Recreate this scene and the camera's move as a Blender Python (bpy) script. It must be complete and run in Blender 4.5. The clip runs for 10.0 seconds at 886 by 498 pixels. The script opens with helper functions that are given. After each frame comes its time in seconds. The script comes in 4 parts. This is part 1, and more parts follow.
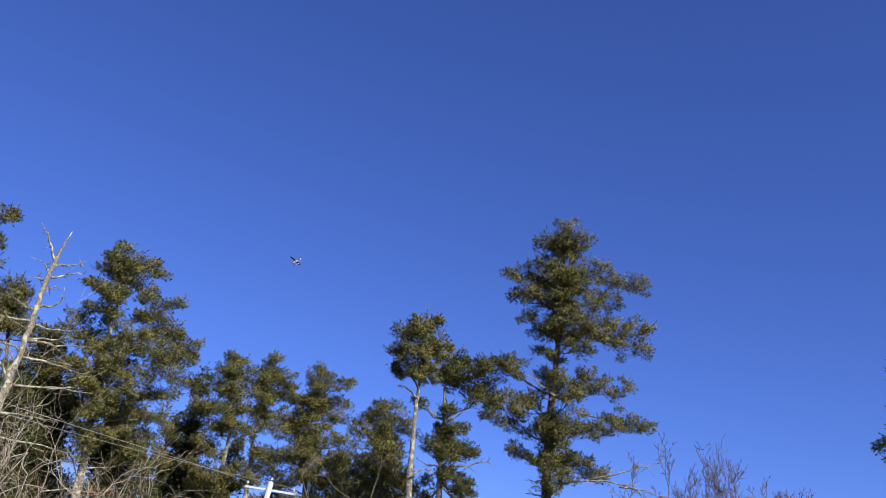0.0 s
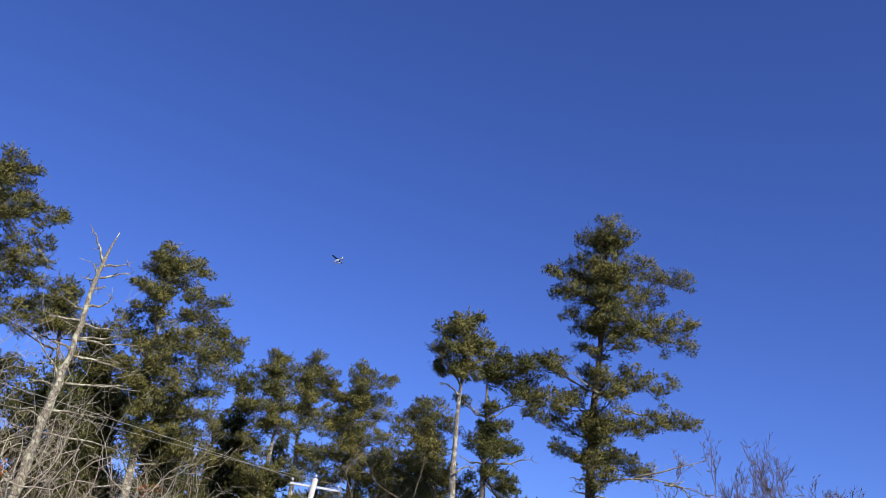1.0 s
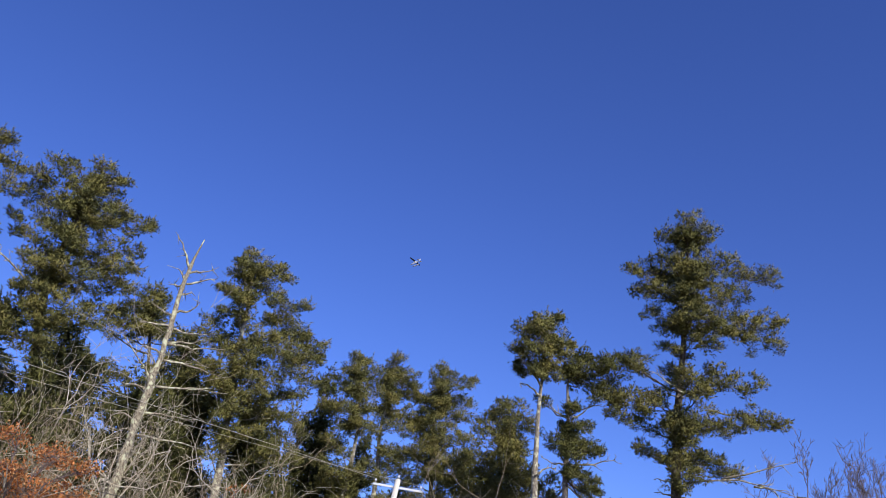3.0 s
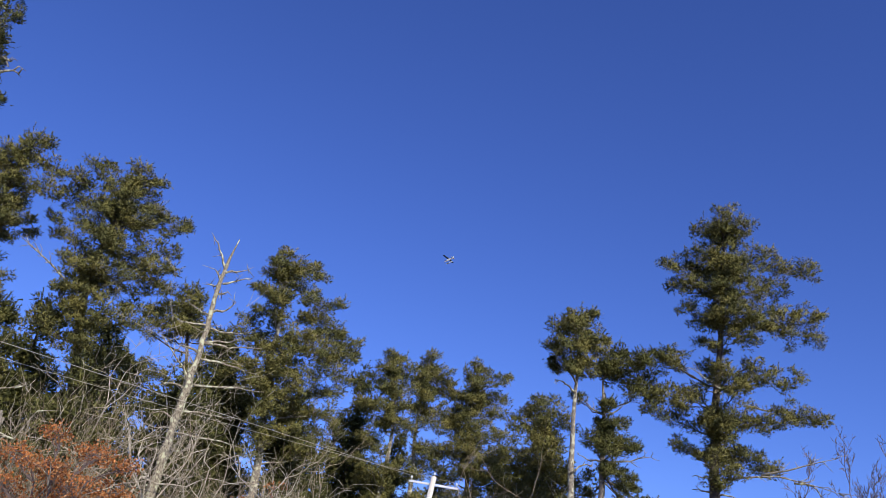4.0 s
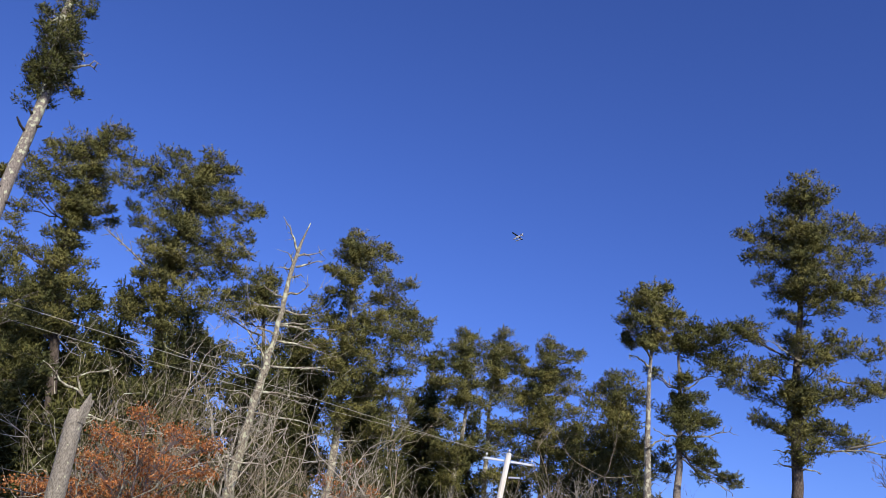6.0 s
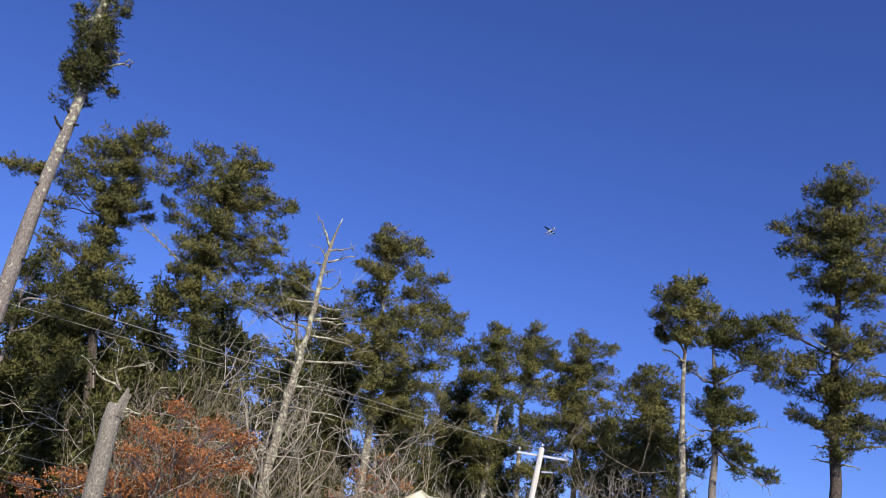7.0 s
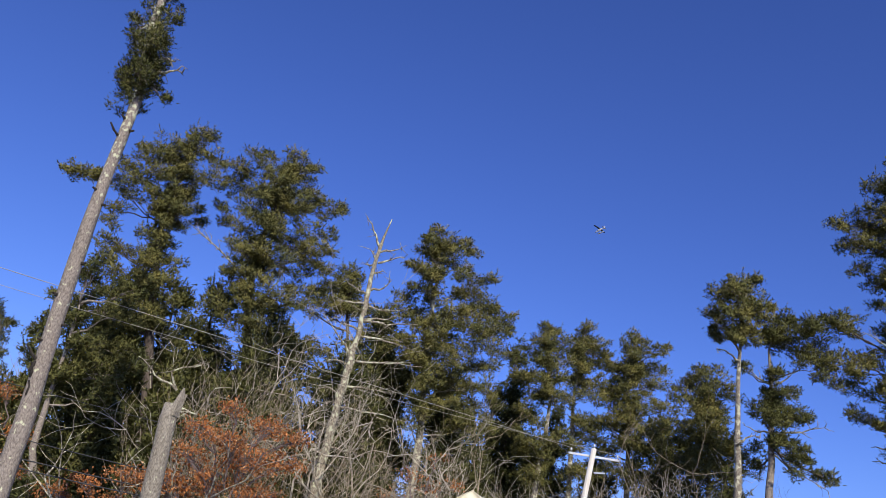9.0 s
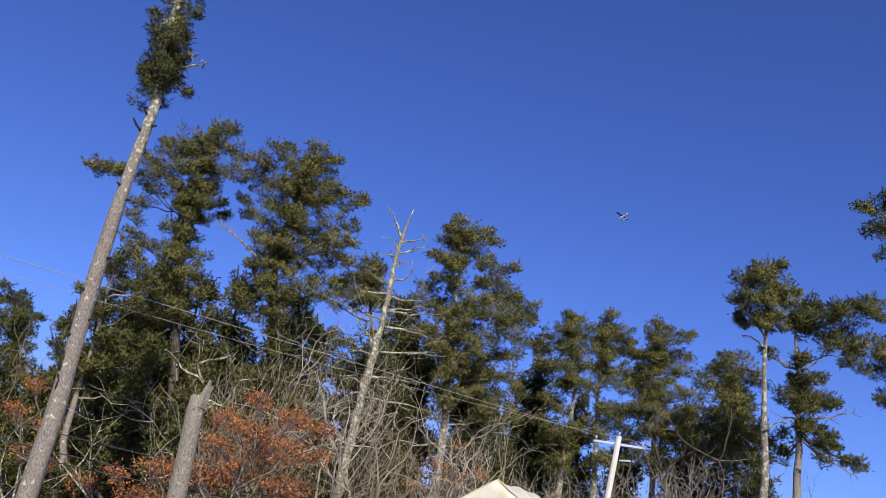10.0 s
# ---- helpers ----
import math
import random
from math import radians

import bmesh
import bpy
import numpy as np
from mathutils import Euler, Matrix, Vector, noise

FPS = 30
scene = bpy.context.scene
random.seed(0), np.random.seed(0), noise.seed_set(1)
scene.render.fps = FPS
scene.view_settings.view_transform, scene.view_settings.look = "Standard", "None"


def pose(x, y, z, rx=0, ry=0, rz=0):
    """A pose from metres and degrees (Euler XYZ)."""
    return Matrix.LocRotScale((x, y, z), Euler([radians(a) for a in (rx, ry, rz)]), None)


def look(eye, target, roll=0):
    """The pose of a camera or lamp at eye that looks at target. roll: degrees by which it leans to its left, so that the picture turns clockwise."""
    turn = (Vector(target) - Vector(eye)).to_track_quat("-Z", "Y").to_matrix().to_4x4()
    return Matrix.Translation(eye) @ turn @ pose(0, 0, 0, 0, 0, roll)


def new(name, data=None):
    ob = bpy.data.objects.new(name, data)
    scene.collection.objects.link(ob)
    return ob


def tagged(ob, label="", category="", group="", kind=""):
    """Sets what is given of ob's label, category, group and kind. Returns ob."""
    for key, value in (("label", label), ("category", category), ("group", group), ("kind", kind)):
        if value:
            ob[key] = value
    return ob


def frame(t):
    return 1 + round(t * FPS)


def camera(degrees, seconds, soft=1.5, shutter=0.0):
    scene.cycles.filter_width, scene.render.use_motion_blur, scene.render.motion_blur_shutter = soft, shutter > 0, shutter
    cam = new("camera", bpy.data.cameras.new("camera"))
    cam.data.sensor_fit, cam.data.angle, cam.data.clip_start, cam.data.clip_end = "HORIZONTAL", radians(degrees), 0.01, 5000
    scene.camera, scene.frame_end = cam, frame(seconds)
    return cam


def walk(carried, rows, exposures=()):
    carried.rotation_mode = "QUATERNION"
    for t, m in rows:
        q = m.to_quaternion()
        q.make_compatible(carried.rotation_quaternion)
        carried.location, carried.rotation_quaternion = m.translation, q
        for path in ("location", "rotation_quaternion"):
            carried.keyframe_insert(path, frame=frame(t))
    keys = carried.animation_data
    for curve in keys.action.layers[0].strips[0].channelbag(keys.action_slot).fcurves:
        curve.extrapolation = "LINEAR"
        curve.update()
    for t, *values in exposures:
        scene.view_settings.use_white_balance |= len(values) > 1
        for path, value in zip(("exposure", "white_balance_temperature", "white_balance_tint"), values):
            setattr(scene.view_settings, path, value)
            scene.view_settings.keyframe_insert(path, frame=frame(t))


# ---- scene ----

# ---------------------------------------------------------------- camera
EYE = 1.6
cam = camera(53.98, 10.0, soft=0.8)
ROWS = [
    (0.0, 114.64, -6.78, -3.10),
    (0.5, 114.42, -7.15, -1.81),
    (1.0, 114.14, -7.41, -0.40),
    (1.5, 113.88, -7.71, 1.11),
    (2.0, 113.55, -8.10, 2.45),
    (3.5, 113.43, -8.44, 5.90),
    (4.0, 112.97, -8.59, 7.07),
    (4.5, 112.39, -8.54, 8.22),
    (5.0, 111.77, -8.53, 9.41),
    (5.5, 111.25, -8.58, 10.74),
    (7.0, 110.12, -9.24, 14.03),
    (7.5, 109.82, -9.28, 14.97),
    (8.0, 109.41, -9.66, 15.52),
    (8.5, 109.43, -9.94, 16.10),
    (9.0, 109.59, -9.84, 17.30),
    (9.5, 109.36, -9.62, 18.29),
    (10.0, 108.63, -9.52, 18.97),
]
walk(cam, [(t, pose(0, 0, EYE, rx, ry, rz)) for t, rx, ry, rz in ROWS],
     exposures=[(0.0, 0.02), (1.0, -0.05), (2.0, 0.0), (5.5, -0.08), (10.0, -0.15)])

# ---------------------------------------------------------------- sky and sun
SUN_AZ, SUN_EL = 148.0, 35.0          # compass degrees from +y towards +x, and height
world = bpy.data.worlds.new("sky")
scene.world = world
world.use_nodes = True
wn, wl = world.node_tree.nodes, world.node_tree.links
sky = wn.new("ShaderNodeTexSky")
sky.sky_type, sky.sun_disc = "NISHITA", False
sky.sun_elevation, sky.sun_rotation = radians(SUN_EL), radians(SUN_AZ)
sky.air_density, sky.dust_density, sky.ozone_density, sky.altitude = 1.0, 0.2, 3.0, 50
tint = wn.new("ShaderNodeMix")
tint.data_type, tint.blend_type = "RGBA", "MULTIPLY"
tint.inputs["Factor"].default_value = 1.0
tint.inputs[7].default_value = (0.515, 0.675, 1.38, 1)
wl.new(sky.outputs[0], tint.inputs[6])
wl.new(tint.outputs[2], wn["Background"].inputs[0])
wn["Background"].inputs[1].default_value = 0.109

sun = new("sun", bpy.data.lights.new("sun", "SUN"))
sun.data.energy, sun.data.angle, sun.data.color = 4.8, radians(0.55), (1.0, 0.93, 0.81)
sa, se = radians(SUN_AZ), radians(SUN_EL)
sun.matrix_world = look((math.sin(sa) * math.cos(se) * 90, math.cos(sa) * math.cos(se) * 90, math.sin(se) * 90), (0, 0, 0))


# ---------------------------------------------------------------- materials
def material(name, rough=0.8, metal=0.0):
    m = bpy.data.materials.new(name)
    m.use_nodes = True
    b = m.node_tree.nodes["Principled BSDF"]
    b.inputs["Roughness"].default_value, b.inputs["Metallic"].default_value = rough, metal
    b.inputs["Specular IOR Level"].default_value = 0.25
    return m, m.node_tree.nodes, m.node_tree.links, b


def ramp(n, l, source, stops):
    r = n.new("ShaderNodeValToRGB")
    el = r.color_ramp.elements
    while len(el) < len(stops):
        el.new(0.5)
    for e, (at, col) in zip(el, stops):
        e.position, e.color = at, (*col, 1)
    l.new(source, r.inputs[0])
    return r


def noisy(n, l, scale, detail=4.0, stretch=(1, 1, 1)):
    co, mp, no = n.new("ShaderNodeTexCoord"), n.new("ShaderNodeMapping"), n.new("ShaderNodeTexNoise")
    mp.inputs["Scale"].default_value = stretch
    no.inputs["Scale"].default_value, no.inputs["Detail"].default_value = scale, detail
    l.new(co.outputs["Object"], mp.inputs[0])
    l.new(mp.outputs[0], no.inputs["Vector"])
    return no


def blended(n, l, fac, a, b, kind="MIX"):
    x = n.new("ShaderNodeMix")
    x.data_type, x.blend_type = "RGBA", kind
    if isinstance(fac, float):
        x.inputs["Factor"].default_value = fac
    else:
        l.new(fac, x.inputs["Factor"])
    for slot, v in ((6, a), (7, b)):
        if isinstance(v, tuple):
            x.inputs[slot].default_value = (*v, 1)
        else:
            l.new(v, x.inputs[slot])
    return x.outputs[2]


def bumped(n, l, b, height, strength, distance):
    u = n.new("ShaderNodeBump")
    u.inputs["Strength"].default_value, u.inputs["Distance"].default_value = strength, distance
    l.new(height, u.inputs["Height"])
    l.new(u.outputs[0], b.inputs["Normal"])


def bark(name, dark, light, lichen=None, amount=0.55, scale=3.0, high=None):
    m, n, l, b = material(name, 0.9)
    fine = noisy(n, l, scale * 6, 8, (1, 1, 0.45))
    col = ramp(n, l, fine.outputs[0], [(0.32, dark), (0.68, light)]).outputs[0]
    if lichen:
        spots = noisy(n, l, scale * 1.5, 6, (1, 1, 0.8))
        level = spots.outputs[0]
        if high:
            place, rise, add = n.new("ShaderNodeTexCoord"), n.new("ShaderNodeSeparateXYZ"), n.new("ShaderNodeMath")
            grade = n.new("ShaderNodeMapRange")
            l.new(place.outputs["Object"], rise.inputs[0])
            l.new(rise.outputs["Z"], grade.inputs["Value"])
            grade.inputs["From Min"].default_value, grade.inputs["From Max"].default_value = high
            grade.inputs["To Min"].default_value, grade.inputs["To Max"].default_value = 0.0, 0.12
            l.new(level, add.inputs[0])
            l.new(grade.outputs[0], add.inputs[1])
            level = add.outputs[0]
        mask = ramp(n, l, level, [(amount, (0, 0, 0)), (amount + 0.06, (1, 1, 1))]).outputs[0]
        col = blended(n, l, mask, col, lichen)
    l.new(col, b.inputs["Base Color"])
    bumped(n, l, b, fine.outputs[0], 0.7, 0.03)
    return m


def leafy(name, stops, through_light, clump=0.9, tuft=4.0):
    """Needles or leaves: each piece has its own shade, larger clumps shift together, some light passes through."""
    m, n, l, b = material(name, 0.75)
    b.inputs["Specular IOR Level"].default_value = 0.12
    geo = n.new("ShaderNodeNewGeometry")
    col = ramp(n, l, geo.outputs["Random Per Island"], stops).outputs[0]
    big = noisy(n, l, clump, 3)
    shift = ramp(n, l, big.outputs[0], [(0.35, (0.78, 0.83, 0.84)), (0.65, (1.20, 1.14, 1.0))]).outputs[0]
    col = blended(n, l, 1.0, col, shift, "MULTIPLY")
    small = noisy(n, l, tuft, 3)
    age = ramp(n, l, small.outputs[0], [(0.38, (0.74, 0.76, 0.77)), (0.62, (1.26, 1.24, 1.20))]).outputs[0]
    col = blended(n, l, 1.0, col, age, "MULTIPLY")
    l.new(col, b.inputs["Base Color"])
    t, mix = n.new("ShaderNodeBsdfTranslucent"), n.new("ShaderNodeMixShader")
    l.new(col, t.inputs[0])
    mix.inputs[0].default_value = through_light
    l.new(b.outputs[0], mix.inputs[1])
    l.new(t.outputs[0], mix.inputs[2])
    l.new(mix.outputs[0], n["Material Output"].inputs[0])
    return m


NEEDLE = leafy("pine_needles", [(0.0, (0.156, 0.155, 0.055)), (0.5, (0.198, 0.190, 0.068)), (1.0, (0.246, 0.226, 0.088))], 0.06)
# for dark crowns, and with shade put into the colour for shaded pines
NEEDLE_DARK_OR_SHADED = leafy("dark_or_shaded_pine_needles", [(0.0, (0.098, 0.105, 0.038)), (0.6, (0.132, 0.135, 0.048)), (1.0, (0.17, 0.163, 0.062))], 0.06)
OAK_LEAF = leafy("dry_oak_leaves", [(0.0, (0.24, 0.084, 0.032)), (0.5, (0.45, 0.172, 0.062)), (0.85, (0.57, 0.265, 0.112)), (1.0, (0.68, 0.44, 0.25))], 0.2, 1.6, 6.0)
PINE_BARK = bark("pine_bark", (0.055, 0.042, 0.034), (0.17, 0.135, 0.105), (0.30, 0.30, 0.22), 0.62)
GREY_BARK = bark("grey_pine_bark", (0.165, 0.142, 0.108), (0.40, 0.355, 0.28), (0.60, 0.60, 0.40), 0.66, 7.0)
SPOTTED_BARK = bark("lichen_spotted_pine_bark", (0.19, 0.155, 0.125), (0.41, 0.35, 0.285), (0.64, 0.64, 0.42), 0.62, 5.0)
STEM_BARK = bark("grey_bark_with_lichen_aloft", (0.17, 0.14, 0.115), (0.40, 0.345, 0.285), (0.62, 0.62, 0.42), 0.62, 6.0, (7.0, 10.2))
PALE_BARK = bark("lichen_bark", (0.11, 0.09, 0.07), (0.36, 0.315, 0.245), (0.55, 0.52, 0.37), 0.52, 4.5)
DEAD_WOOD = bark("weathered_dead_wood", (0.11, 0.085, 0.06), (0.47, 0.42, 0.305), (0.57, 0.57, 0.38), 0.54, 4.0)
STUB_WOOD = bark("dark_rotten_stub_wood", (0.02, 0.017, 0.015), (0.06, 0.05, 0.042), None, 0.5, 4.0)
TWIG = bark("bare_twig_bark", (0.25, 0.195, 0.12), (0.55, 0.46, 0.325), None, 0.5, 4.0)
PALE_TWIG = bark("sunlit_pale_sapling_bark", (0.36, 0.31, 0.22), (0.72, 0.65, 0.50), None, 0.5, 4.0)
FAR_TWIG = bark("brown_twig_bark", (0.12, 0.09, 0.085), (0.27, 0.21, 0.19), None, 0.5, 2.0)


# ---------------------------------------------------------------- mesh helpers
def mesh_object(name, verts, faces, mat, smooth=False):
    me = bpy.data.meshes.new(name)
    me.from_pydata([tuple(v) for v in verts], [], faces)
    me.materials.append(mat)
    if smooth:
        me.polygons.foreach_set("use_smooth", [True] * len(me.polygons))
    me.update()
    return new(name, me)


def triangles_object(name, corners, mat, lean=None):
    """corners: an array (n, 3, 3) of separate triangles; lean: the way each one's surface is shaded to face, as part of its bundle."""
    if lean is not None:
        flat = unit(np.cross(corners[:, 1] - corners[:, 0], corners[:, 2] - corners[:, 0]))
        turned = np.sum(flat * lean, 1) < 0
        corners = corners.copy()
        corners[turned] = corners[turned][:, ::-1]
        flat[turned] *= -1
        lean = unit(lean + 0.2 * flat)
    me = bpy.data.meshes.new(name)
    k = len(corners)
    me.vertices.add(3 * k)
    me.loops.add(3 * k)
    me.polygons.add(k)
    me.vertices.foreach_set("co", np.ascontiguousarray(corners, dtype=np.float32).ravel())
    me.loops.foreach_set("vertex_index", np.arange(3 * k, dtype=np.int32))
    me.polygons.foreach_set("loop_start", np.arange(0, 3 * k, 3, dtype=np.int32))
    me.materials.append(mat)
    me.update(calc_edges=True)
    if lean is not None:
        me.attributes.new("custom_normal", "FLOAT_VECTOR", "CORNER").data.foreach_set("vector", np.repeat(lean, 3, 0).astype(np.float32).ravel())
    return new(name, me)


def under(ob, parent, label=""):
    ob.parent = parent
    return tagged(ob, label)


def tube(points, radii, sides, verts, faces, wobble=0.0, rng=None):
    """Adds a tapering round bar along points to verts and faces."""
    pts = np.asarray(points, float)
    start = len(verts)
    for i, p in enumerate(pts):
        d = pts[min(i + 1, len(pts) - 1)] - pts[max(i - 1, 0)]
        d = d / (np.linalg.norm(d) + 1e-9)
        a = np.cross(d, (0.31, 0.95, 0.05) if abs(d[2]) > 0.7 else (0, 0, 1.0))
        a /= np.linalg.norm(a) + 1e-9
        b = np.cross(d, a)
        for k in range(sides):
            w = 2 * math.pi * k / sides
            r = radii[i] * (1 + (wobble * (rng.random() - 0.5) if rng is not None else 0))
            verts.append(p + r * (math.cos(w) * a + math.sin(w) * b))
    for i in range(len(pts) - 1):
        for k in range(sides):
            o, q = start + i * sides, (k + 1) % sides
            faces.append((o + k, o + q, o + sides + q, o + sides + k))
    faces.append(tuple(range(start + sides - 1, start - 1, -1)))
    end = start + (len(pts) - 1) * sides
    faces.append(tuple(range(end, end + sides)))


def curve_points(a, b, sag, count, rng, jitter=0.0):
    """Points from a to b that bow by sag (up: plus) with small kinks."""
    a, b = np.asarray(a, float), np.asarray(b, float)
    out = []
    for i in range(count + 1):
        s = i / count
        p = a + (b - a) * s
        p[2] += 4 * sag * s * (1 - s)
        if 0 < i < count:
            p += jitter * (rng.random(3) - 0.5)
        out.append(p)
    return out


def unit(v):
    return v / (np.linalg.norm(v, axis=-1, keepdims=True) + 1e-9)


def stand(name, azimuth, distance, z=0.0):
    """An Empty at a place seen under that compass angle; its x runs across the view, its y away."""
    ob = new(name)
    w = radians(azimuth)
    ob.matrix_world = pose(distance * math.sin(w), distance * math.cos(w), z, 0, 0, -azimuth)
    return ob


# ---------------------------------------------------------------- pines
def trunk_at(line, h):
    hs = [p[2] for p in line]
    return np.array([np.interp(h, hs, [p[i] for p in line]) for i in range(3)])


def tufts(points, heads, rng, blades, length, width):
    """Bundles of needles at points, fanned about the directions heads."""
    n = len(points)
    d = unit(np.repeat(heads, blades, 0) + 0.48 * rng.normal(size=(n * blades, 3)))
    p = np.repeat(points, blades, 0)
    side = unit(np.cross(d, rng.normal(size=d.shape)))
    ln = length * rng.uniform(0.65, 1.25, (n * blades, 1))
    return np.stack([p - side * width / 2, p + side * width / 2, p + d * ln], 1), np.repeat(heads, blades, 0)


def spray(c, r, away, flat, rng, dense, size, core=16):
    """The foliage at the end of one limb: a shallow plate of clumps round c, longer along the limb, each clump set with upturned bundles of needles."""
    away = unit(np.array([away[0], away[1], 0.0]) + 1e-6)
    side = np.array([-away[1], away[0], 0.0])
    n = max(6, int((12 * r * r + 7 * r) / size ** 1.5))
    i = np.arange(n)
    rad = np.sqrt((i + 0.5) / n) * rng.uniform(0.86, 1.08, n)
    ang = 2.39996 * i + rng.uniform(0, 6.28) + rng.normal(0, 0.22, n)
    s, w = rad * np.cos(ang), rad * np.sin(ang) * 0.9
    room = max(0.6 * r, r - 0.10 * size)
    lift = r * flat * (0.45 * (1 - rad ** 2) - 0.25 + 0.60 * rng.normal(size=n)) + 0.13 * r * s
    mids = (s * room)[:, None] * away + (w * room)[:, None] * side + lift[:, None] * np.array([0, 0, 1.0])
    q = min(0.32 * size, 0.50 * r + 0.06) * rng.uniform(0.65, 1.2, n)
    k = max(8, int(26 * dense))
    off = rng.normal(size=(n, k, 3))
    off = off / np.linalg.norm(off, axis=2, keepdims=True) * rng.uniform(0.25, 1.0, (n, k, 1)) ** 0.6 * q[:, None, None] * np.array([1.1, 1.1, 0.75])
    pts = (mids[:, None] + off).reshape(-1, 3)
    out = unit(mids * np.array([1, 1, 0.3]))
    head = unit(unit(off.reshape(-1, 3)) * 0.75 + np.repeat(out, k, 0) * 0.45 + np.array([0, 0, 0.55]))
    sets = [tufts(pts + c, head, rng, 5, 0.135 * size, 0.032 * size)]
    shoot = np.repeat(unit(out * 0.7 + rng.normal(size=out.shape) * 0.35 + np.array([0, 0, 0.85])), 5, 0)
    along = np.tile(np.linspace(0.25, 0.85, 5), n)[:, None] * np.repeat(rng.uniform(0.5, 1.15, (n, 1)), 5, 0) * (np.repeat(q, 5)[:, None] + 0.20 * size)
    sets.append(tufts(np.repeat(mids, 5, 0) + shoot * along + c, shoot, rng, 5, 0.115 * size, 0.030 * size))
    inner = np.repeat(mids, core, 0) + rng.normal(size=(n * core, 3)) * np.array([0.13, 0.13, 0.07]) * size
    old = unit(rng.normal(size=inner.shape) * np.array([1, 1, 0.5]) + np.repeat(out, core, 0) * 0.5)
    sets.append(tufts(inner + c - np.array([0, 0, 0.04]), old, rng, 1, 0.16 * size, 0.058 * size))
    root = -0.55 * r * away - np.array([0, 0, 0.10 * r])
    q2 = unit(np.cross(mids - root, (0, 0, 1.0))) * 0.014
    tip = pts.reshape(n, k, 3)[:, ::6]
    base = np.repeat(mids[:, None], tip.shape[1], 1)
    q3 = unit(np.cross((tip - base).reshape(-1, 3), (0, 0.3, 1.0))) * 0.007
    wood = np.concatenate([np.stack([root - q2, root + q2, mids], 1), np.stack([base.reshape(-1, 3) - q3, base.reshape(-1, 3) + q3, tip.reshape(-1, 3)], 1)]) + c
    return np.concatenate([t for t, _ in sets]), np.concatenate([h for _, h in sets]), wood


def pine(label, azimuth, distance, line, girth, upper, lower, seed, needles=NEEDLE, wood=PINE_BARK, dense=1.0, flat=0.5, size=1.0, dead=(), limb_mat=None, lowest=None, group="pines at the wood's edge", fill=1.0, kink=0.10, taper=0.86, core=16):
    """line: the trunk as (across, height); upper and lower: the limbs' foliage as (across, away, height, radius); dead: bare limbs as (across, height) rows."""
    rng = np.random.default_rng(seed)
    tree = stand("pine_tree", azimuth, distance)
    tagged(tree, label, "tree", group)
    pts = [np.array([line[0][0], 0, -0.3])] + [np.array([u, 0, h]) for u, h in line if h > 0.4]
    pts[-1][2] -= 0.35
    top = pts[-1][2]
    fine = []
    for i in range(15):
        h = -0.3 + (top + 0.3) * i / 14
        p = trunk_at(pts, h)
        if 0 < i < 14:
            p[:2] += (rng.random(2) - 0.5) * kink
        fine.append(p)
    rad = [girth * (1 - taper * (i / 14) ** 1.15) * (1.25 if i == 0 else 1) for i in range(15)]
    v, f = [], []
    tube(fine, rad, 12, v, f, 0.14, rng)
    under(mesh_object("trunk", v, f, wood, True), tree)
    tris, leans, woods = [], [], []
    grown = list(upper) + list(lower)
    for u, a, h, r in grown[1:]:
        x = trunk_at(fine, h)[0]
        w = min(1.6, abs(u - x) + 0.3)
        for _ in range(int(fill + rng.random())):
            y = rng.choice([-1, -1, 1]) * w * rng.uniform(0.35, 1.0)
            grown.append((x + (u - x) * rng.uniform(-0.3, 0.8), y, h + 0.35 * y - rng.uniform(-0.1, 0.3), min(max(r, 0.5), 0.95) * rng.uniform(0.75, 1.0)))
    grown.sort(key=lambda p: math.hypot(p[0] - trunk_at(fine, p[2])[0], p[1]))
    forks = []
    for u, a, h, r in grown:
        c = np.array([u, a, h])
        off = math.hypot(u - trunk_at(fine, h)[0], a)
        h0 = max((lowest or 0.3 * top) + rng.uniform(0, 0.9), min(top - 0.25, h - 0.32 * off - 0.25 + rng.normal() * 0.2))
        root = trunk_at(fine, h0)
        tip = c - np.array([0, 0, 0.12 * r])
        v, f = [], []
        thick = 0.024 + 0.013 * np.linalg.norm(tip - root)
        for p, q in forks:
            if off > 1.0 and p[2] < h + 0.15 and np.linalg.norm(c - p) < 0.72 * np.linalg.norm(c - root):
                root, thick = p, min(q, 0.02 + 0.012 * np.linalg.norm(tip - p))
        way = curve_points(root, tip, -0.05 * min(off, 2.0), 5, rng, 0.16)
        forks += [(way[k], thick * (1 - 0.14 * k)) for k in (2, 3, 4)]
        tube(way, [thick * (1 - 0.14 * i) for i in range(6)], 5, v, f)
        for _ in range(2):
            s = way[rng.integers(2, 5)]
            e = c + unit(rng.normal(size=3)) * np.array([r, r, r * flat]) * 0.75
            tube(curve_points(s, e, 0.06, 3, rng, 0.12), [thick * 0.42, thick * 0.33, thick * 0.24, 0.006], 3, v, f)
        under(mesh_object("limb", v, f, limb_mat or wood, True), tree)
        t, n, w = spray(c, r, c[:2] - trunk_at(fine, h0)[:2], flat, rng, dense, size, core)
        tris.append(t)
        leans.append(n)
        woods.append(w)
    under(triangles_object("crown", np.concatenate(tris), needles, np.concatenate(leans)), tree, "clumped green-brown needle crown")
    tagged(under(triangles_object("twig_layer", np.concatenate(woods), wood), tree), kind="stuff")
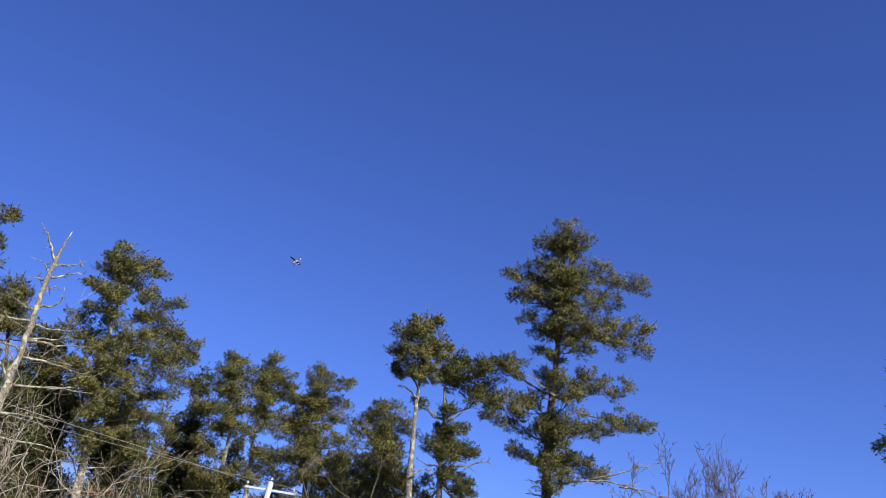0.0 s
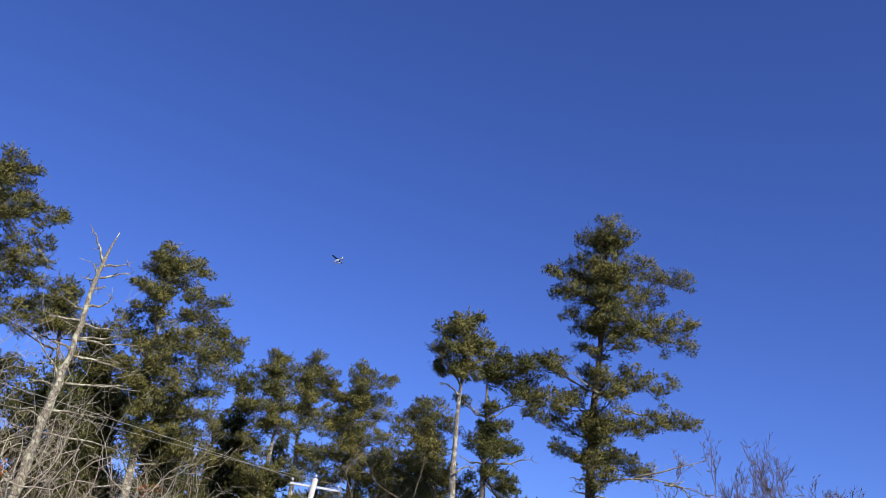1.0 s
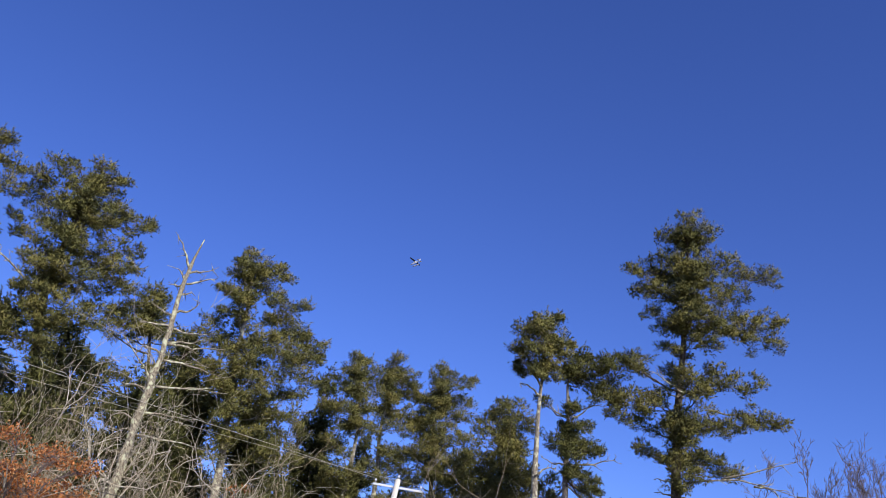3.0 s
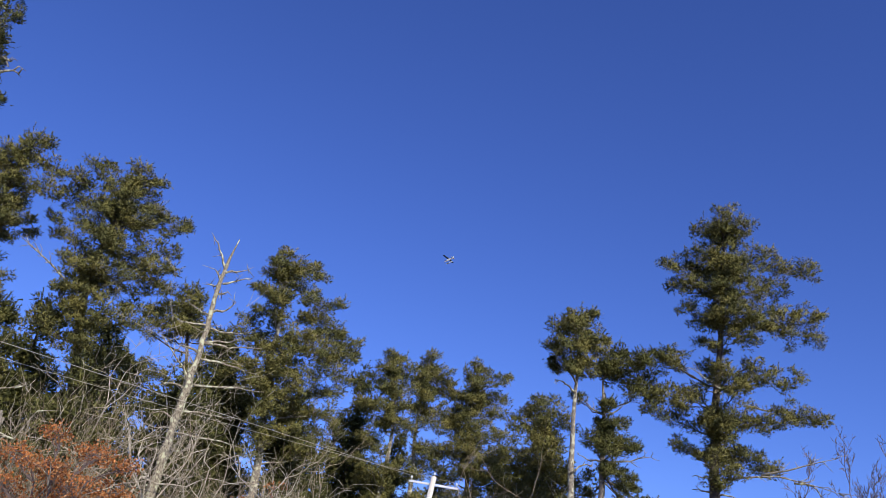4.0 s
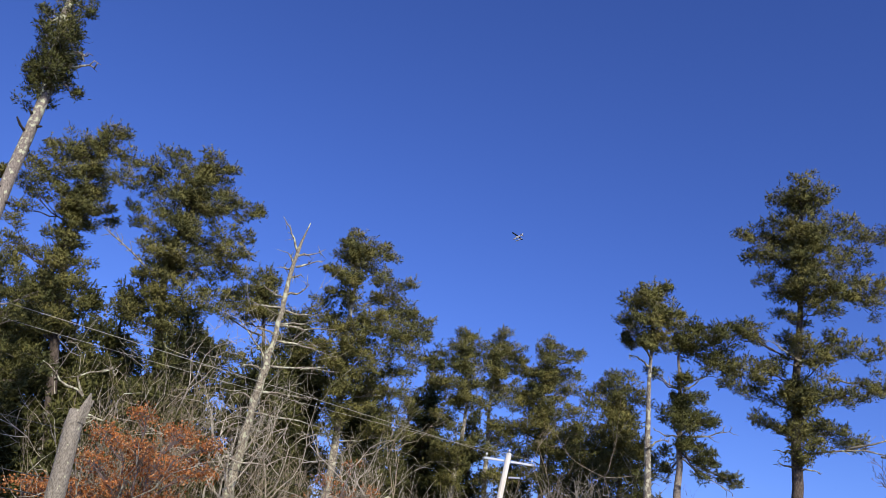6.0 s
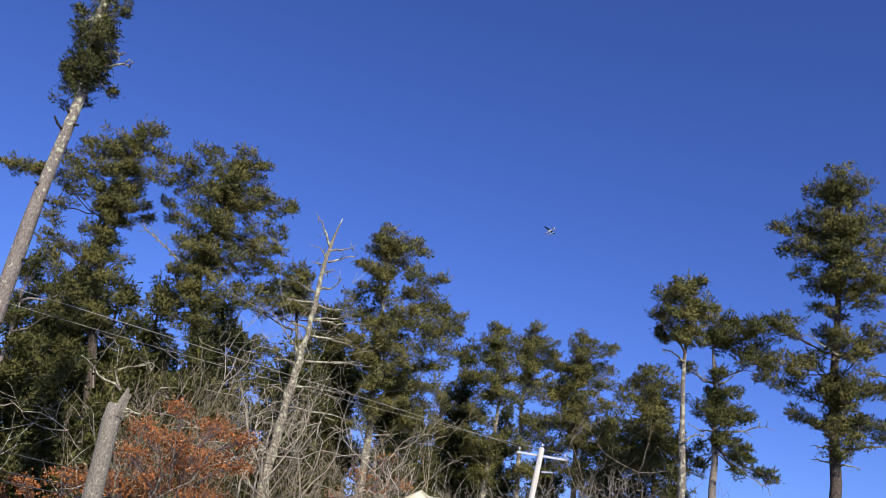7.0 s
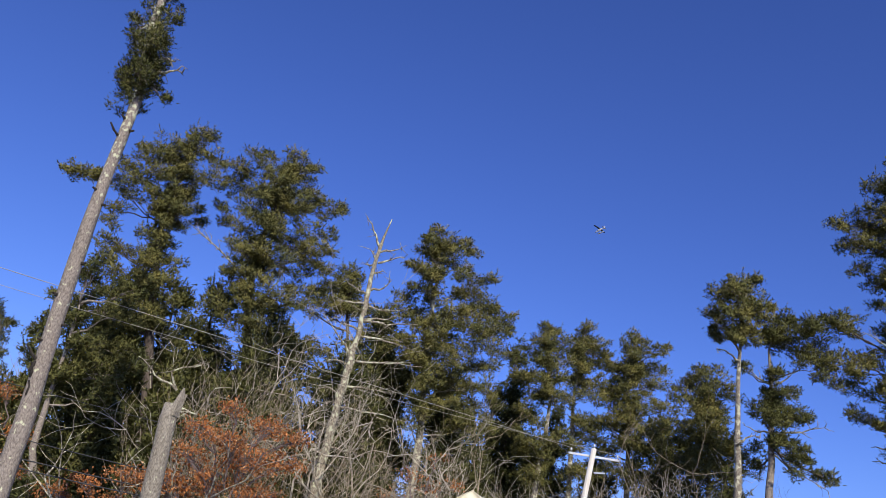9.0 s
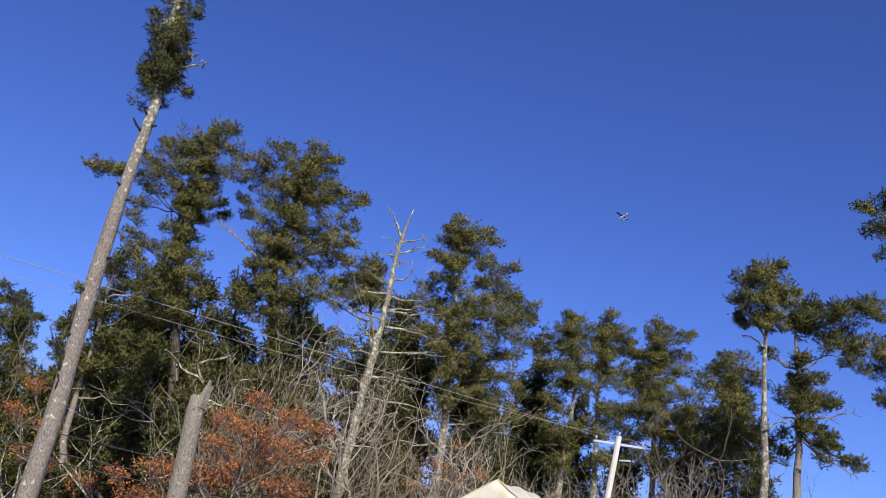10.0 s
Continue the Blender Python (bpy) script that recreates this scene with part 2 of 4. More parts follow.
    for row in dead:
        v, f = [], []
        q = [np.array([u, -0.15 - 0.12 * i, h]) for i, (u, h) in enumerate(row)]
        way = curve_points(q[0], q[1], 0.02, 3, rng, 0.1) + curve_points(q[1], q[-1], 0.04, 3, rng, 0.1)[1:]
        tube(way, [0.055 * (1 - 0.13 * i) for i in range(7)], 6, v, f)
        for _ in range(3 + int(4 * np.linalg.norm(q[-1] - q[0]))):
            s = way[rng.integers(2, 7)]
            e = s + (way[-1] - way[0]) * 0.10 + (rng.normal(size=3) * (0.2, 0.2, 0.22) + (0, 0, 0.05)) * min(1.0, 0.5 * np.linalg.norm(q[-1] - q[0]))
            tube([s, (s + e) / 2 + rng.normal(size=3) * 0.05, e], [0.018, 0.012, 0.006], 4, v, f)
        under(mesh_object("dead_branch", v, f, DEAD_WOOD, True), tree, "bare grey dead branch")
    return tree


def forest_pine(label, azimuth, distance, low, high, width, seed, needles=None, dense=0.52, size=1.5, flat=0.75, wood=None):
    """A pine of the wood behind: whorls of limbs that shorten towards the top, uneven, from height low to high."""
    rng = np.random.default_rng(seed)
    pads, h = [(0.0, 0.0, high - 0.3, 0.55)], high - 0.9
    while h > low:
        s = (high - h) / (high - low)
        reach = width * (0.25 + 0.75 * s ** 0.7) * rng.uniform(0.7, 1.1)
        for k in range(2 if s < 0.25 else 4):
            w = rng.uniform(0, 2 * math.pi)
            q = reach * rng.uniform(0.35, 0.8)
            pads.append((q * math.cos(w), q * math.sin(w), h + rng.normal() * 0.2, max(0.5, reach * rng.uniform(0.45, 0.7))))
        h -= rng.uniform(0.9, 1.3)
    bend = rng.normal() * 0.3
    return pine(label, azimuth, distance, [(0, 0), (bend * 0.5, high * 0.4), (bend, high * 0.7), (0, high)], 0.012 * high + 0.05, pads, (), seed + 500, needles or NEEDLE_DARK_OR_SHADED, wood or PINE_BARK, dense, flat, size, lowest=low * 0.8, fill=0.45, core=20, group="pines of the wood behind")


# ---------------------------------------------------------------- bare wood
def branching(start, way, length, radius, depth, rng, verts, faces, spread=0.6, up=0.15, kids=3, tips=None, thin=0.005, shrink=(0.5, 0.78)):
    """A bare bough that kinks and forks again and again."""
    n = 4 if depth > 1 else 3
    pts, d, p = [np.array(start, float)], unit(np.array(way, float)), np.array(start, float)
    for _ in range(n):
        d = unit(d + rng.normal(size=3) * (0.26 if radius < 0.1 else 0.05) + np.array([0, 0, up * 0.5]))
        p = p + d * length / n
        pts.append(p)
    tube(pts, [radius * (1 - 0.62 * i / n) for i in range(n + 1)], 5 if depth > 1 else 3, verts, faces)
    if depth == 0:
        if tips is not None:
            tips += pts[1:]
        return
    for k in range(kids + (1 if depth > 1 else 0)):
        i = 1 + int(rng.integers(0, n)) if k else n
        d2 = unit(d + rng.normal(size=3) * spread + np.array([0, 0, up]))
        branching(pts[i], d2, length * rng.uniform(*shrink), max(radius * 0.52, thin), depth - 1, rng, verts, faces, spread, up, kids, tips, thin, shrink)


def bare_tree(name, label, azimuth, distance, stems, height, seed, mat=TWIG, depth=3, radius=0.07, spread=0.6, up=0.2, kids=3, z=0.0, group="bare trees and brush", lean=0.15, thin=0.006, shrink=(0.5, 0.78), first=(0.40, 0.55)):
    rng = np.random.default_rng(seed)
    tree = stand(name, azimuth, distance, z)
    tagged(tree, label, "tree" if name == "bare_tree" else "shrub", group)
    for k in range(stems):
        v, f = [], []
        a = rng.uniform(0, 2 * math.pi)
        foot = np.array([math.cos(a), math.sin(a), 0]) * (0.25 * stems ** 0.5 if stems > 1 else 0)
        foot[2] = -0.2
        way = np.array([rng.normal() * lean, rng.normal() * lean, 1])
        branching(foot, way, height * rng.uniform(*first), radius, depth, rng, v, f, spread, up, kids, None, thin, shrink)
        under(mesh_object("stem", v, f, mat), tree)
    return tree


# ---------------------------------------------------------------- ground
def ground_sheet():
    m, n, l, b = material("leaf_litter_and_grass", 0.95)
    co = noisy(n, l, 0.08, 8)
    fine = noisy(n, l, 3.0, 6)
    a = ramp(n, l, co.outputs[0], [(0.35, (0.10, 0.105, 0.035)), (0.55, (0.17, 0.13, 0.065)), (0.7, (0.20, 0.12, 0.06))]).outputs[0]
    g = ramp(n, l, fine.outputs[0], [(0.3, (0.55, 0.55, 0.55)), (0.7, (1.2, 1.2, 1.2))]).outputs[0]
    l.new(blended(n, l, 1.0, a, g, "MULTIPLY"), b.inputs["Base Color"])
    bumped(n, l, b, fine.outputs[0], 0.6, 0.08)
    ring = [0, 4, 8, 12, 16, 20, 25, 30, 35, 40, 46, 52, 60, 70, 85, 110, 160, 300, 700, 1800, 4000]
    seg = 72
    v, f = [(0, 0, 0)], []
    for r in ring[1:]:
        for k in range(seg):
            w = 2 * math.pi * k / seg
            x, y = r * math.cos(w), r * math.sin(w)
            v.append((x, y, 0.10 * noise.noise(Vector((x * 0.09, y * 0.09, 0))) * min(1, r / 12)))
    for k in range(seg):
        f.append((0, 1 + k, 1 + (k + 1) % seg))
    for i in range(len(ring) - 2):
        for k in range(seg):
            a0, q = 1 + i * seg, (k + 1) % seg
            f.append((a0 + k, a0 + seg + k, a0 + seg + q, a0 + q))
    tagged(mesh_object("ground", v, f, m, True), "leaf-strewn winter grass ground", "ground", kind="structure")


ground_sheet()

# ---------------------------------------------------------------- the pines, from the lone big one to the far ones
pine("tall broad white pine with layered olive crown", 8.62, 43.0, [(-0.1, 0), (0, 8.6), (-0.1, 11.2), (0, 14.7), (0.1, 18.8), (0.1, 22.8)], 0.34,
     [(0.1, -0.9, 22.3, 0.96), (-0.9, 0.6, 22.4, 0.82), (0.8, -0.8, 21.9, 0.88), (0, 0.3, 21.7, 1.38), (-2.6, -0.5, 20, 0.6), (-1.8, 0.9, 20.5, 0.81), (-0.8, -0.6, 20.2, 0.94), (0.4, 0.3, 20.5, 1.12), (1.7, -1.1, 19.9, 0.93), (2.9, 0.7, 20.5, 0.81), (4.1, -0.3, 19.9, 0.71), (-2.4, 0.4, 19.1, 0.45), (-1.4, -0.9, 18.9, 0.77), (-0.3, 0.5, 19.2, 1.2), (1, -1.2, 18.6, 1.15), (2.4, 0.9, 19.4, 1.05), (-1.6, -0.2, 17.6, 0.54), (-0.8, 0.3, 17.2, 0.78), (0.3, -1.4, 17, 1.21), (1.7, 0.6, 17.7, 1.19), (2.8, -0.6, 17.1, 0.92), (3.9, 0.7, 17.7, 0.79), (4.5, -0.3, 17.5, 0.44), (4.3, 0.1, 16.6, 0.62), (3.1, -0.3, 16.5, 0.69)],
     [(-0.6, -0.4, 15.8, 0.61), (-3.1, 0.3, 15, 0.7), (-2.1, -0.2, 14.8, 0.76), (-3.6, 0.7, 13.7, 0.85), (-2.4, -0.7, 13, 0.97), (-1.5, 0.8, 13.5, 0.69), (-2.8, -0.9, 12.2, 0.81), (-1.7, 0.8, 12.2, 0.77), (1.6, -0.1, 15, 0.54), (1.1, 0.5, 14.2, 0.69), (2.3, -0.6, 14.2, 0.75), (3.4, 0.2, 14.4, 0.69), (3, -0.5, 12.6, 0.67), (4, 0.4, 12.7, 0.76), (4.6, -0.2, 12.4, 0.45), (-0.2, 0.9, 12.3, 0.92), (0.8, -0.6, 12.3, 0.97), (1.7, 0.3, 12.1, 0.83), (0.3, -0.5, 11.3, 0.82), (-1.7, 0.7, 10.9, 0.58), (-0.8, -0.4, 10.3, 0.62), (0.3, 0.3, 10.4, 0.75), (1.3, -0.3, 10.3, 0.96), (2.3, 0.6, 10.2, 0.76), (0.7, -0.7, 9.6, 0.73)],
     11, dense=1.1, flat=0.5, dead=[[(0.3, 9.3), (2.7, 9.7), (5.2, 9.2)], [(2.0, 9.7), (3.6, 10.2), (5.1, 10.7)], [(0.2, 13.6), (-0.5, 14.0), (-1.3, 14.5)], [(0.2, 13.4), (-0.2, 13.4), (-0.7, 13.4)], [(-0.1, 9.3), (-0.6, 9.3), (-1.0, 9.3)], [(-0.1, 8.7), (-0.6, 8.7), (-1.0, 8.7)], [(1.3, 12.9), (2.4, 12.7), (3.3, 12.8)], [(3.4, 9.5), (4.2, 9.4), (4.7, 8.8)], [(0.2, 8.6), (0.6, 8.6), (0.9, 8.5)]], lowest=9.0)

pine("slender pine with pale lichen-covered bare trunk", -0.25, 40.0, [(0.1, 0), (0.1, 7.2), (0, 8.9), (-0.1, 10.8), (-0.1, 13.5), (0, 15.6)], 0.24,
     [(-0.5, -0.4, 15.6, 0.63), (-1.3, 0.5, 15.4, 0.53), (0.4, -0.2, 15.8, 0.26), (-0.6, 0.8, 15.3, 0.86), (0.2, -0.6, 14.8, 0.62), (-1.5, 0.1, 14.3, 0.37), (-0.8, -0.8, 14, 0.72), (0.1, 1, 14.7, 0.75), (0.7, -0.4, 14.4, 0.52), (-1, 0.2, 13.8, 0.47), (0.7, -0.6, 13.7, 0.52), (-1.3, 0.3, 13.4, 0.23), (-0, -0.3, 13.5, 0.52), (-1.1, 0.3, 13.1, 0.26), (-0.5, -0.5, 13.1, 0.36), (1.1, 0.3, 14.8, 0.23), (0.5, -0.1, 13.1, 0.42)],
     (),
     212, NEEDLE, PALE_BARK, flat=0.6, fill=0.6, dead=[[(-0.1, 12.0), (-0.6, 12.3), (-1.1, 12.4)], [(-0.1, 12.4), (-0.8, 13.2), (-1.2, 13.6)], [(0, 8.3), (0.5, 8.7), (0.9, 8.7)]], lowest=12.6)

pine("forked dark pine with ragged one-sided crown", 1.65, 42.0, [(0.1, 0), (0.1, 7.6), (0, 9.3), (0, 11.4), (-0.2, 12.3), (-0.3, 13.6), (0, 14.6)], 0.27,
     [(0.1, -0.4, 14.4, 0.43), (0.7, 0.2, 14.8, 0.24), (0.2, -0.7, 13.9, 0.65), (1.2, 0.6, 14.5, 0.67), (1, -0.2, 13.7, 0.65), (-0.3, 0.7, 13.9, 0.56), (1.7, -0.5, 14.3, 0.49), (1.8, 0.5, 13.8, 0.5), (1.3, -0.2, 13.2, 0.54), (0.4, 0.4, 13.5, 0.55), (2.2, -0.3, 14.7, 0.44), (2.7, 0.6, 15.2, 0.5), (1.3, -0.5, 12.6, 0.54), (2.2, 0.7, 12.9, 0.66), (-1.4, -0.3, 12.2, 0.38)],
     [(-0.6, -0.4, 10.5, 0.48), (0, 0.1, 10.9, 0.54), (0.6, -0.1, 10.7, 0.54), (1.1, 0.6, 10.5, 0.54), (1.4, -0.3, 10.2, 0.32), (0.3, 0.3, 10.3, 0.76), (-0.4, -0.5, 10.1, 0.48), (0.8, 0.2, 10, 0.48), (-0.2, -0.2, 11.2, 0.3), (0.8, 0.3, 11.4, 0.38), (0.4, -0.4, 9.1, 0.32), (0.9, 0.5, 9.1, 0.41), (1.4, -0.2, 8.7, 0.35), (0.9, 0.2, 8.4, 0.43), (1.5, -0.2, 8.3, 0.32), (2, 0.1, 7.8, 0.34), (2.5, -0.2, 7.5, 0.3)],
     13, NEEDLE_DARK_OR_SHADED, SPOTTED_BARK, flat=0.5, fill=0.75, limb_mat=PINE_BARK, dead=[[(0.1, 11.5), (0.5, 11.8), (1.0, 12.2)], [(-0.1, 11.6), (-0.7, 11.8), (-1.1, 12.1)], [(0.2, 9.3), (1.3, 9.5), (2.2, 9.8)], [(0.2, 11.1), (0.5, 11.1), (0.8, 11.1)], [(0, 9.4), (-0.5, 9.3), (-1.1, 9.5)], [(0, 8.5), (0.8, 7.9), (2.4, 7.1)]], lowest=8.2)

pine("dense pine behind the bare snag", -20.7, 42.0, [(0.5, 0), (0.5, 6.3), (-0.1, 12.0), (0, 13.9), (-0.4, 17.3)], 0.26,
     [(-0.4, -0.2, 17.3, 0.42), (-0.7, 0.4, 16.9, 0.54), (0.1, -0.7, 16.6, 0.55), (1, 0.5, 17, 0.43), (-1, -0.1, 16.1, 0.46), (-0.3, 0.1, 16, 0.63), (0.7, -0.4, 16.2, 0.62), (1.5, 0.5, 16.5, 0.45), (-1.5, -0.4, 15.1, 0.39), (-1, 0.4, 15.1, 0.39), (-0.1, -0.6, 14.9, 0.55), (1, 0.3, 15.7, 0.67), (-1.1, -0.6, 14, 0.48), (1.7, 0.3, 15.1, 0.56), (2.5, -0.1, 15.1, 0.58), (1.4, 0.2, 14.3, 0.69), (2.4, -0.2, 14.1, 0.69), (3.1, 0.3, 13.8, 0.42), (1.8, -0.7, 13, 0.81), (2.9, 0.2, 13.3, 0.62), (3.8, -0.3, 13.2, 0.36), (2.8, 0.3, 12.6, 0.83), (3.7, -0.3, 12.5, 0.44), (-1.5, 0.3, 13.6, 0.62), (-1.7, -0.8, 12.4, 0.67)],
     [(2.7, -0.3, 12.8, 0.82), (3.7, 0.3, 12.8, 0.52), (2, -1, 12, 0.8), (1, 0.4, 12, 0.62), (2.7, -0.8, 11.5, 0.8), (3.7, 0.4, 11.6, 0.55), (1.6, -0.6, 11.1, 0.8), (0.6, 0.8, 11.4, 0.69), (-0.9, -0.3, 12.2, 0.68), (-1.1, 0.2, 11.3, 0.68), (-1.7, -0.3, 10.9, 0.6), (-0.3, 0.5, 10.6, 0.82), (1, -0.7, 10.1, 0.8), (2.4, 1, 10.7, 0.83), (3.2, -0.2, 10.7, 0.54), (1.9, 0.4, 9.7, 0.81), (0.6, -0.3, 9.3, 0.8), (-0.8, 0.5, 9.8, 0.68), (2.8, -0.3, 9.7, 0.67), (3.4, 0.6, 9.5, 0.55), (1.3, -1, 8.4, 0.78), (2.7, 0.6, 8.7, 0.68), (0.1, -0.2, 8.3, 0.8), (3.8, 0.4, 8, 0.54), (2.2, -0.7, 7.5, 0.79)],
     14, NEEDLE, PALE_BARK, limb_mat=DEAD_WOOD, lowest=5.0)

pine("shorter pine with rounded olive top", -25.27, 46.0, [(0.6, 0), (0.7, 6.1), (-0.9, 13.3), (-1.2, 15.5)], 0.24,
     [(-1.3, -0.3, 15.3, 0.56), (-1.7, 0.4, 14.8, 0.6), (-0.7, -0.4, 15, 0.4), (-1.2, 1, 14.6, 0.89), (-2, -0.2, 14, 0.68), (-2.7, 0.2, 13.6, 0.78), (-1.7, -0.5, 13.2, 0.85), (-0.7, 0.7, 13.5, 0.69), (-2.9, -0.6, 12.7, 0.61), (-3.6, 0.9, 10.9, 0.87), (-2.3, -0.7, 10.8, 0.66), (0.5, 0.3, 13.2, 0.93), (0.5, -1.1, 11.6, 0.9), (1.5, 0.4, 12.5, 0.77), (0.4, -0.2, 10.6, 0.76), (1.3, 0.2, 9.6, 0.85), (-0.4, -0.2, 8.6, 0.75), (-1.7, 0.6, 9.3, 0.77)],
     (),
     15, NEEDLE, lowest=5.0)

pine("twin-topped pine with pale stem", -12.11, 52.0, [(-0.1, 0), (-0.1, 6.1), (0.1, 11.3), (-0.5, 15.8)], 0.24,
     [(-0.8, -0.4, 15.7, 0.42), (-0.1, 0.5, 15.8, 0.49), (-1, -0.6, 14.9, 0.69), (-0.2, 0.2, 14.8, 0.87), (0.6, -0.1, 15.2, 0.52), (-1.5, 0.3, 14.3, 0.77), (-0.5, -0.8, 13.5, 0.85), (0.7, 0.7, 14, 0.7), (-0.9, -0.5, 12.6, 0.86), (0.3, 0.7, 12.9, 0.88), (-2.1, -0.3, 12.7, 0.62), (-1.7, 0.5, 12.4, 0.52), (-0.7, -0.6, 11.4, 0.68), (0.6, 0.2, 11.8, 0.69), (-1.5, -0.6, 10.5, 0.61), (-0.9, 0.2, 10.2, 0.52), (-1.6, -0.2, 9.3, 0.68), (-0.4, 0.4, 9, 0.69), (0.7, -0.5, 9.4, 0.68), (-1.3, 0.1, 8.1, 0.75), (0.1, -0.2, 8, 0.75), (-0.5, 0.4, 7, 0.86)],
     (),
     16, NEEDLE, PALE_BARK, size=1.1, lowest=5.5)

pine("pine with pointed top in the row", -10.34, 55.0, [(0.2, 0), (0.2, 6.6), (-0.2, 12.4), (0, 16.8)], 0.24,
     [(0.1, -0.3, 16.9, 0.66), (0, 0.4, 16.4, 0.82), (1, -0.6, 15.9, 0.66), (0.7, 0.9, 15.6, 0.94), (1.5, -0.1, 15.4, 0.44), (-0.6, 0.1, 15.3, 0.66), (0.1, -0.4, 14.5, 0.8), (1.1, 0.7, 14.9, 0.82), (2, -0.5, 14.5, 0.66), (-0.2, 0.6, 13.7, 0.67), (0.9, -0.7, 13.2, 0.79), (2.2, 0.3, 13.2, 0.96), (1.3, -0.7, 12.5, 0.72), (0.6, 0.3, 11.2, 0.73), (1.5, -0.1, 11.1, 0.72), (1.1, 0.2, 10.2, 0.91), (-0, -0.1, 9.3, 0.72), (0.5, 0.6, 8.1, 0.91), (2.1, -0.5, 8.2, 0.71)],
     (),
     17, NEEDLE, PALE_BARK, size=1.1, lowest=5.5)

pine("narrow pine with leaning leader", -6.88, 55.0, [(0.3, 0), (0.3, 7.2), (-0.1, 11.4), (-0.4, 17.2)], 0.25,
     [(-0.3, -0.4, 16.6, 0.51), (0.2, 0.5, 16.2, 0.9), (1.3, -0.5, 15.8, 0.63), (1.8, 0.3, 16.4, 0.3), (-0.3, -0.3, 14.8, 1.05), (1.1, 1, 15.1, 1.03), (-1.4, -0.7, 14.3, 0.83), (-0.6, 1, 14, 1.29), (1.4, -0.2, 14, 0.88), (-1.3, 0.7, 12.9, 1.28), (0.5, -0.6, 12.6, 1.35), (2, 0.8, 12.6, 0.85), (-0.4, -0.9, 11.5, 1.23), (2.3, 0.7, 11.6, 0.85), (1.1, -0.6, 11, 1.03), (-1.5, 0.4, 11.2, 1.05), (0.2, -0.7, 10.1, 1.13), (-1.3, 0.2, 9.6, 1.04), (1.4, -0.9, 9.7, 1.02), (2.5, 0.6, 9.1, 0.84), (-0.2, -0.8, 8.4, 1.02), (1.2, 0.5, 8.2, 1.05)],
     (),
     18, NEEDLE, PINE_BARK, size=1.1, lowest=5.5)

pine("low dark pine between taller ones", -1.73, 50.0, [(0, 0), (0, 7.3), (-0.3, 11.1), (-0.4, 13.6)], 0.24,
     [(-0.6, -0.8, 13.5, 0.85), (-1.5, 0.7, 13.2, 0.93), (0.3, -0.7, 13.2, 0.8), (0.7, 0.2, 12.7, 0.73), (-1.7, -0.7, 12.1, 0.91), (-0.5, 1.2, 12.4, 1.17), (-1.3, -0.6, 11, 1.09), (0, 0.3, 11.5, 0.96), (-0.4, -1.4, 10.1, 1.25), (-1.6, 0.8, 10.1, 0.96), (0.5, -0.3, 10.4, 0.94), (1, 0.8, 9.6, 0.96), (-0.3, -1.2, 9.1, 1.11), (2.2, 0.3, 9.9, 0.73), (1.8, -0.7, 8.8, 0.75), (-1.1, 0.8, 8.6, 0.96)],
     (),
     19, NEEDLE, size=1.1, lowest=6.0)

pine("spreading old pine with wind-swept top", -38.39, 37.0, [(1.0, 0), (1.1, 3.2), (-0.1, 9.0), (-0.8, 12.9), (-0.5, 16.2)], 0.29,
     [(-0.2, -0.7, 16.7, 0.62), (0.3, 0.3, 17.3, 0.36), (-0.5, -0.5, 16.3, 0.47), (-1, 0.1, 16.3, 0.41), (-1.6, -0.5, 15.8, 0.47), (-2.4, 0.5, 16, 0.35), (-2, -0.4, 15.3, 0.55), (-1.2, 0.2, 15.7, 0.63), (-0.4, -0.7, 15.5, 0.49), (-4.4, 0.6, 14.2, 0.6), (-3.8, -0.2, 13.9, 0.47), (-4.9, 0.4, 14, 0.35), (-2.7, -0.8, 14.5, 0.58), (-2.2, 0.3, 14.4, 0.62), (-1.5, -0.8, 14.4, 0.6), (-0.7, 0.6, 15.2, 0.6), (0.1, -0.3, 15, 0.52), (-2.8, 0.2, 13.9, 0.49), (-1.4, -0.8, 13.6, 0.54), (-2.2, 0.3, 13.5, 0.47), (-0.6, -0.4, 13.8, 0.49), (-0, 0.4, 14.4, 0.41), (-2.7, -0.3, 12.8, 0.4), (-0.9, 0.1, 13.3, 0.51), (-0.2, -0.3, 13.3, 0.46)],
     [(-2.7, -0.3, 12.2, 0.4), (-1.2, 0.2, 12.2, 0.51), (-0.6, -0.2, 12.5, 0.46), (0.1, 0.4, 12.9, 0.44), (-2.5, -0.4, 11.3, 0.48), (-1.9, 0.8, 11.3, 0.59), (-2.5, -0.6, 10.6, 0.47), (-0.4, 0.6, 12, 0.52), (0.2, -0.2, 11.2, 0.5), (-0.6, 0.5, 11.2, 0.61), (-1, -0.6, 10.1, 0.59), (-0.6, 0.2, 10, 0.6), (-2.2, -0.5, 10.2, 0.59), (-2.8, 0.3, 9.7, 0.46), (0.2, -0.2, 10.5, 0.48), (-2.1, 0.7, 9.5, 0.61), (-1.3, -0.5, 9.3, 0.59), (-3.8, 0.1, 8.7, 0.29), (-2.8, -0.3, 8.7, 0.45), (0.8, 0.4, 13.4, 0.3), (0.5, -0.2, 13.7, 0.29), (-0.1, 0.3, 9.3, 0.6), (-0.8, -0.2, 8.6, 0.59), (-1.6, 0.5, 8.3, 0.54), (0.4, -0.5, 9.6, 0.47)],
     20, flat=0.52, size=0.88, lowest=4.5)

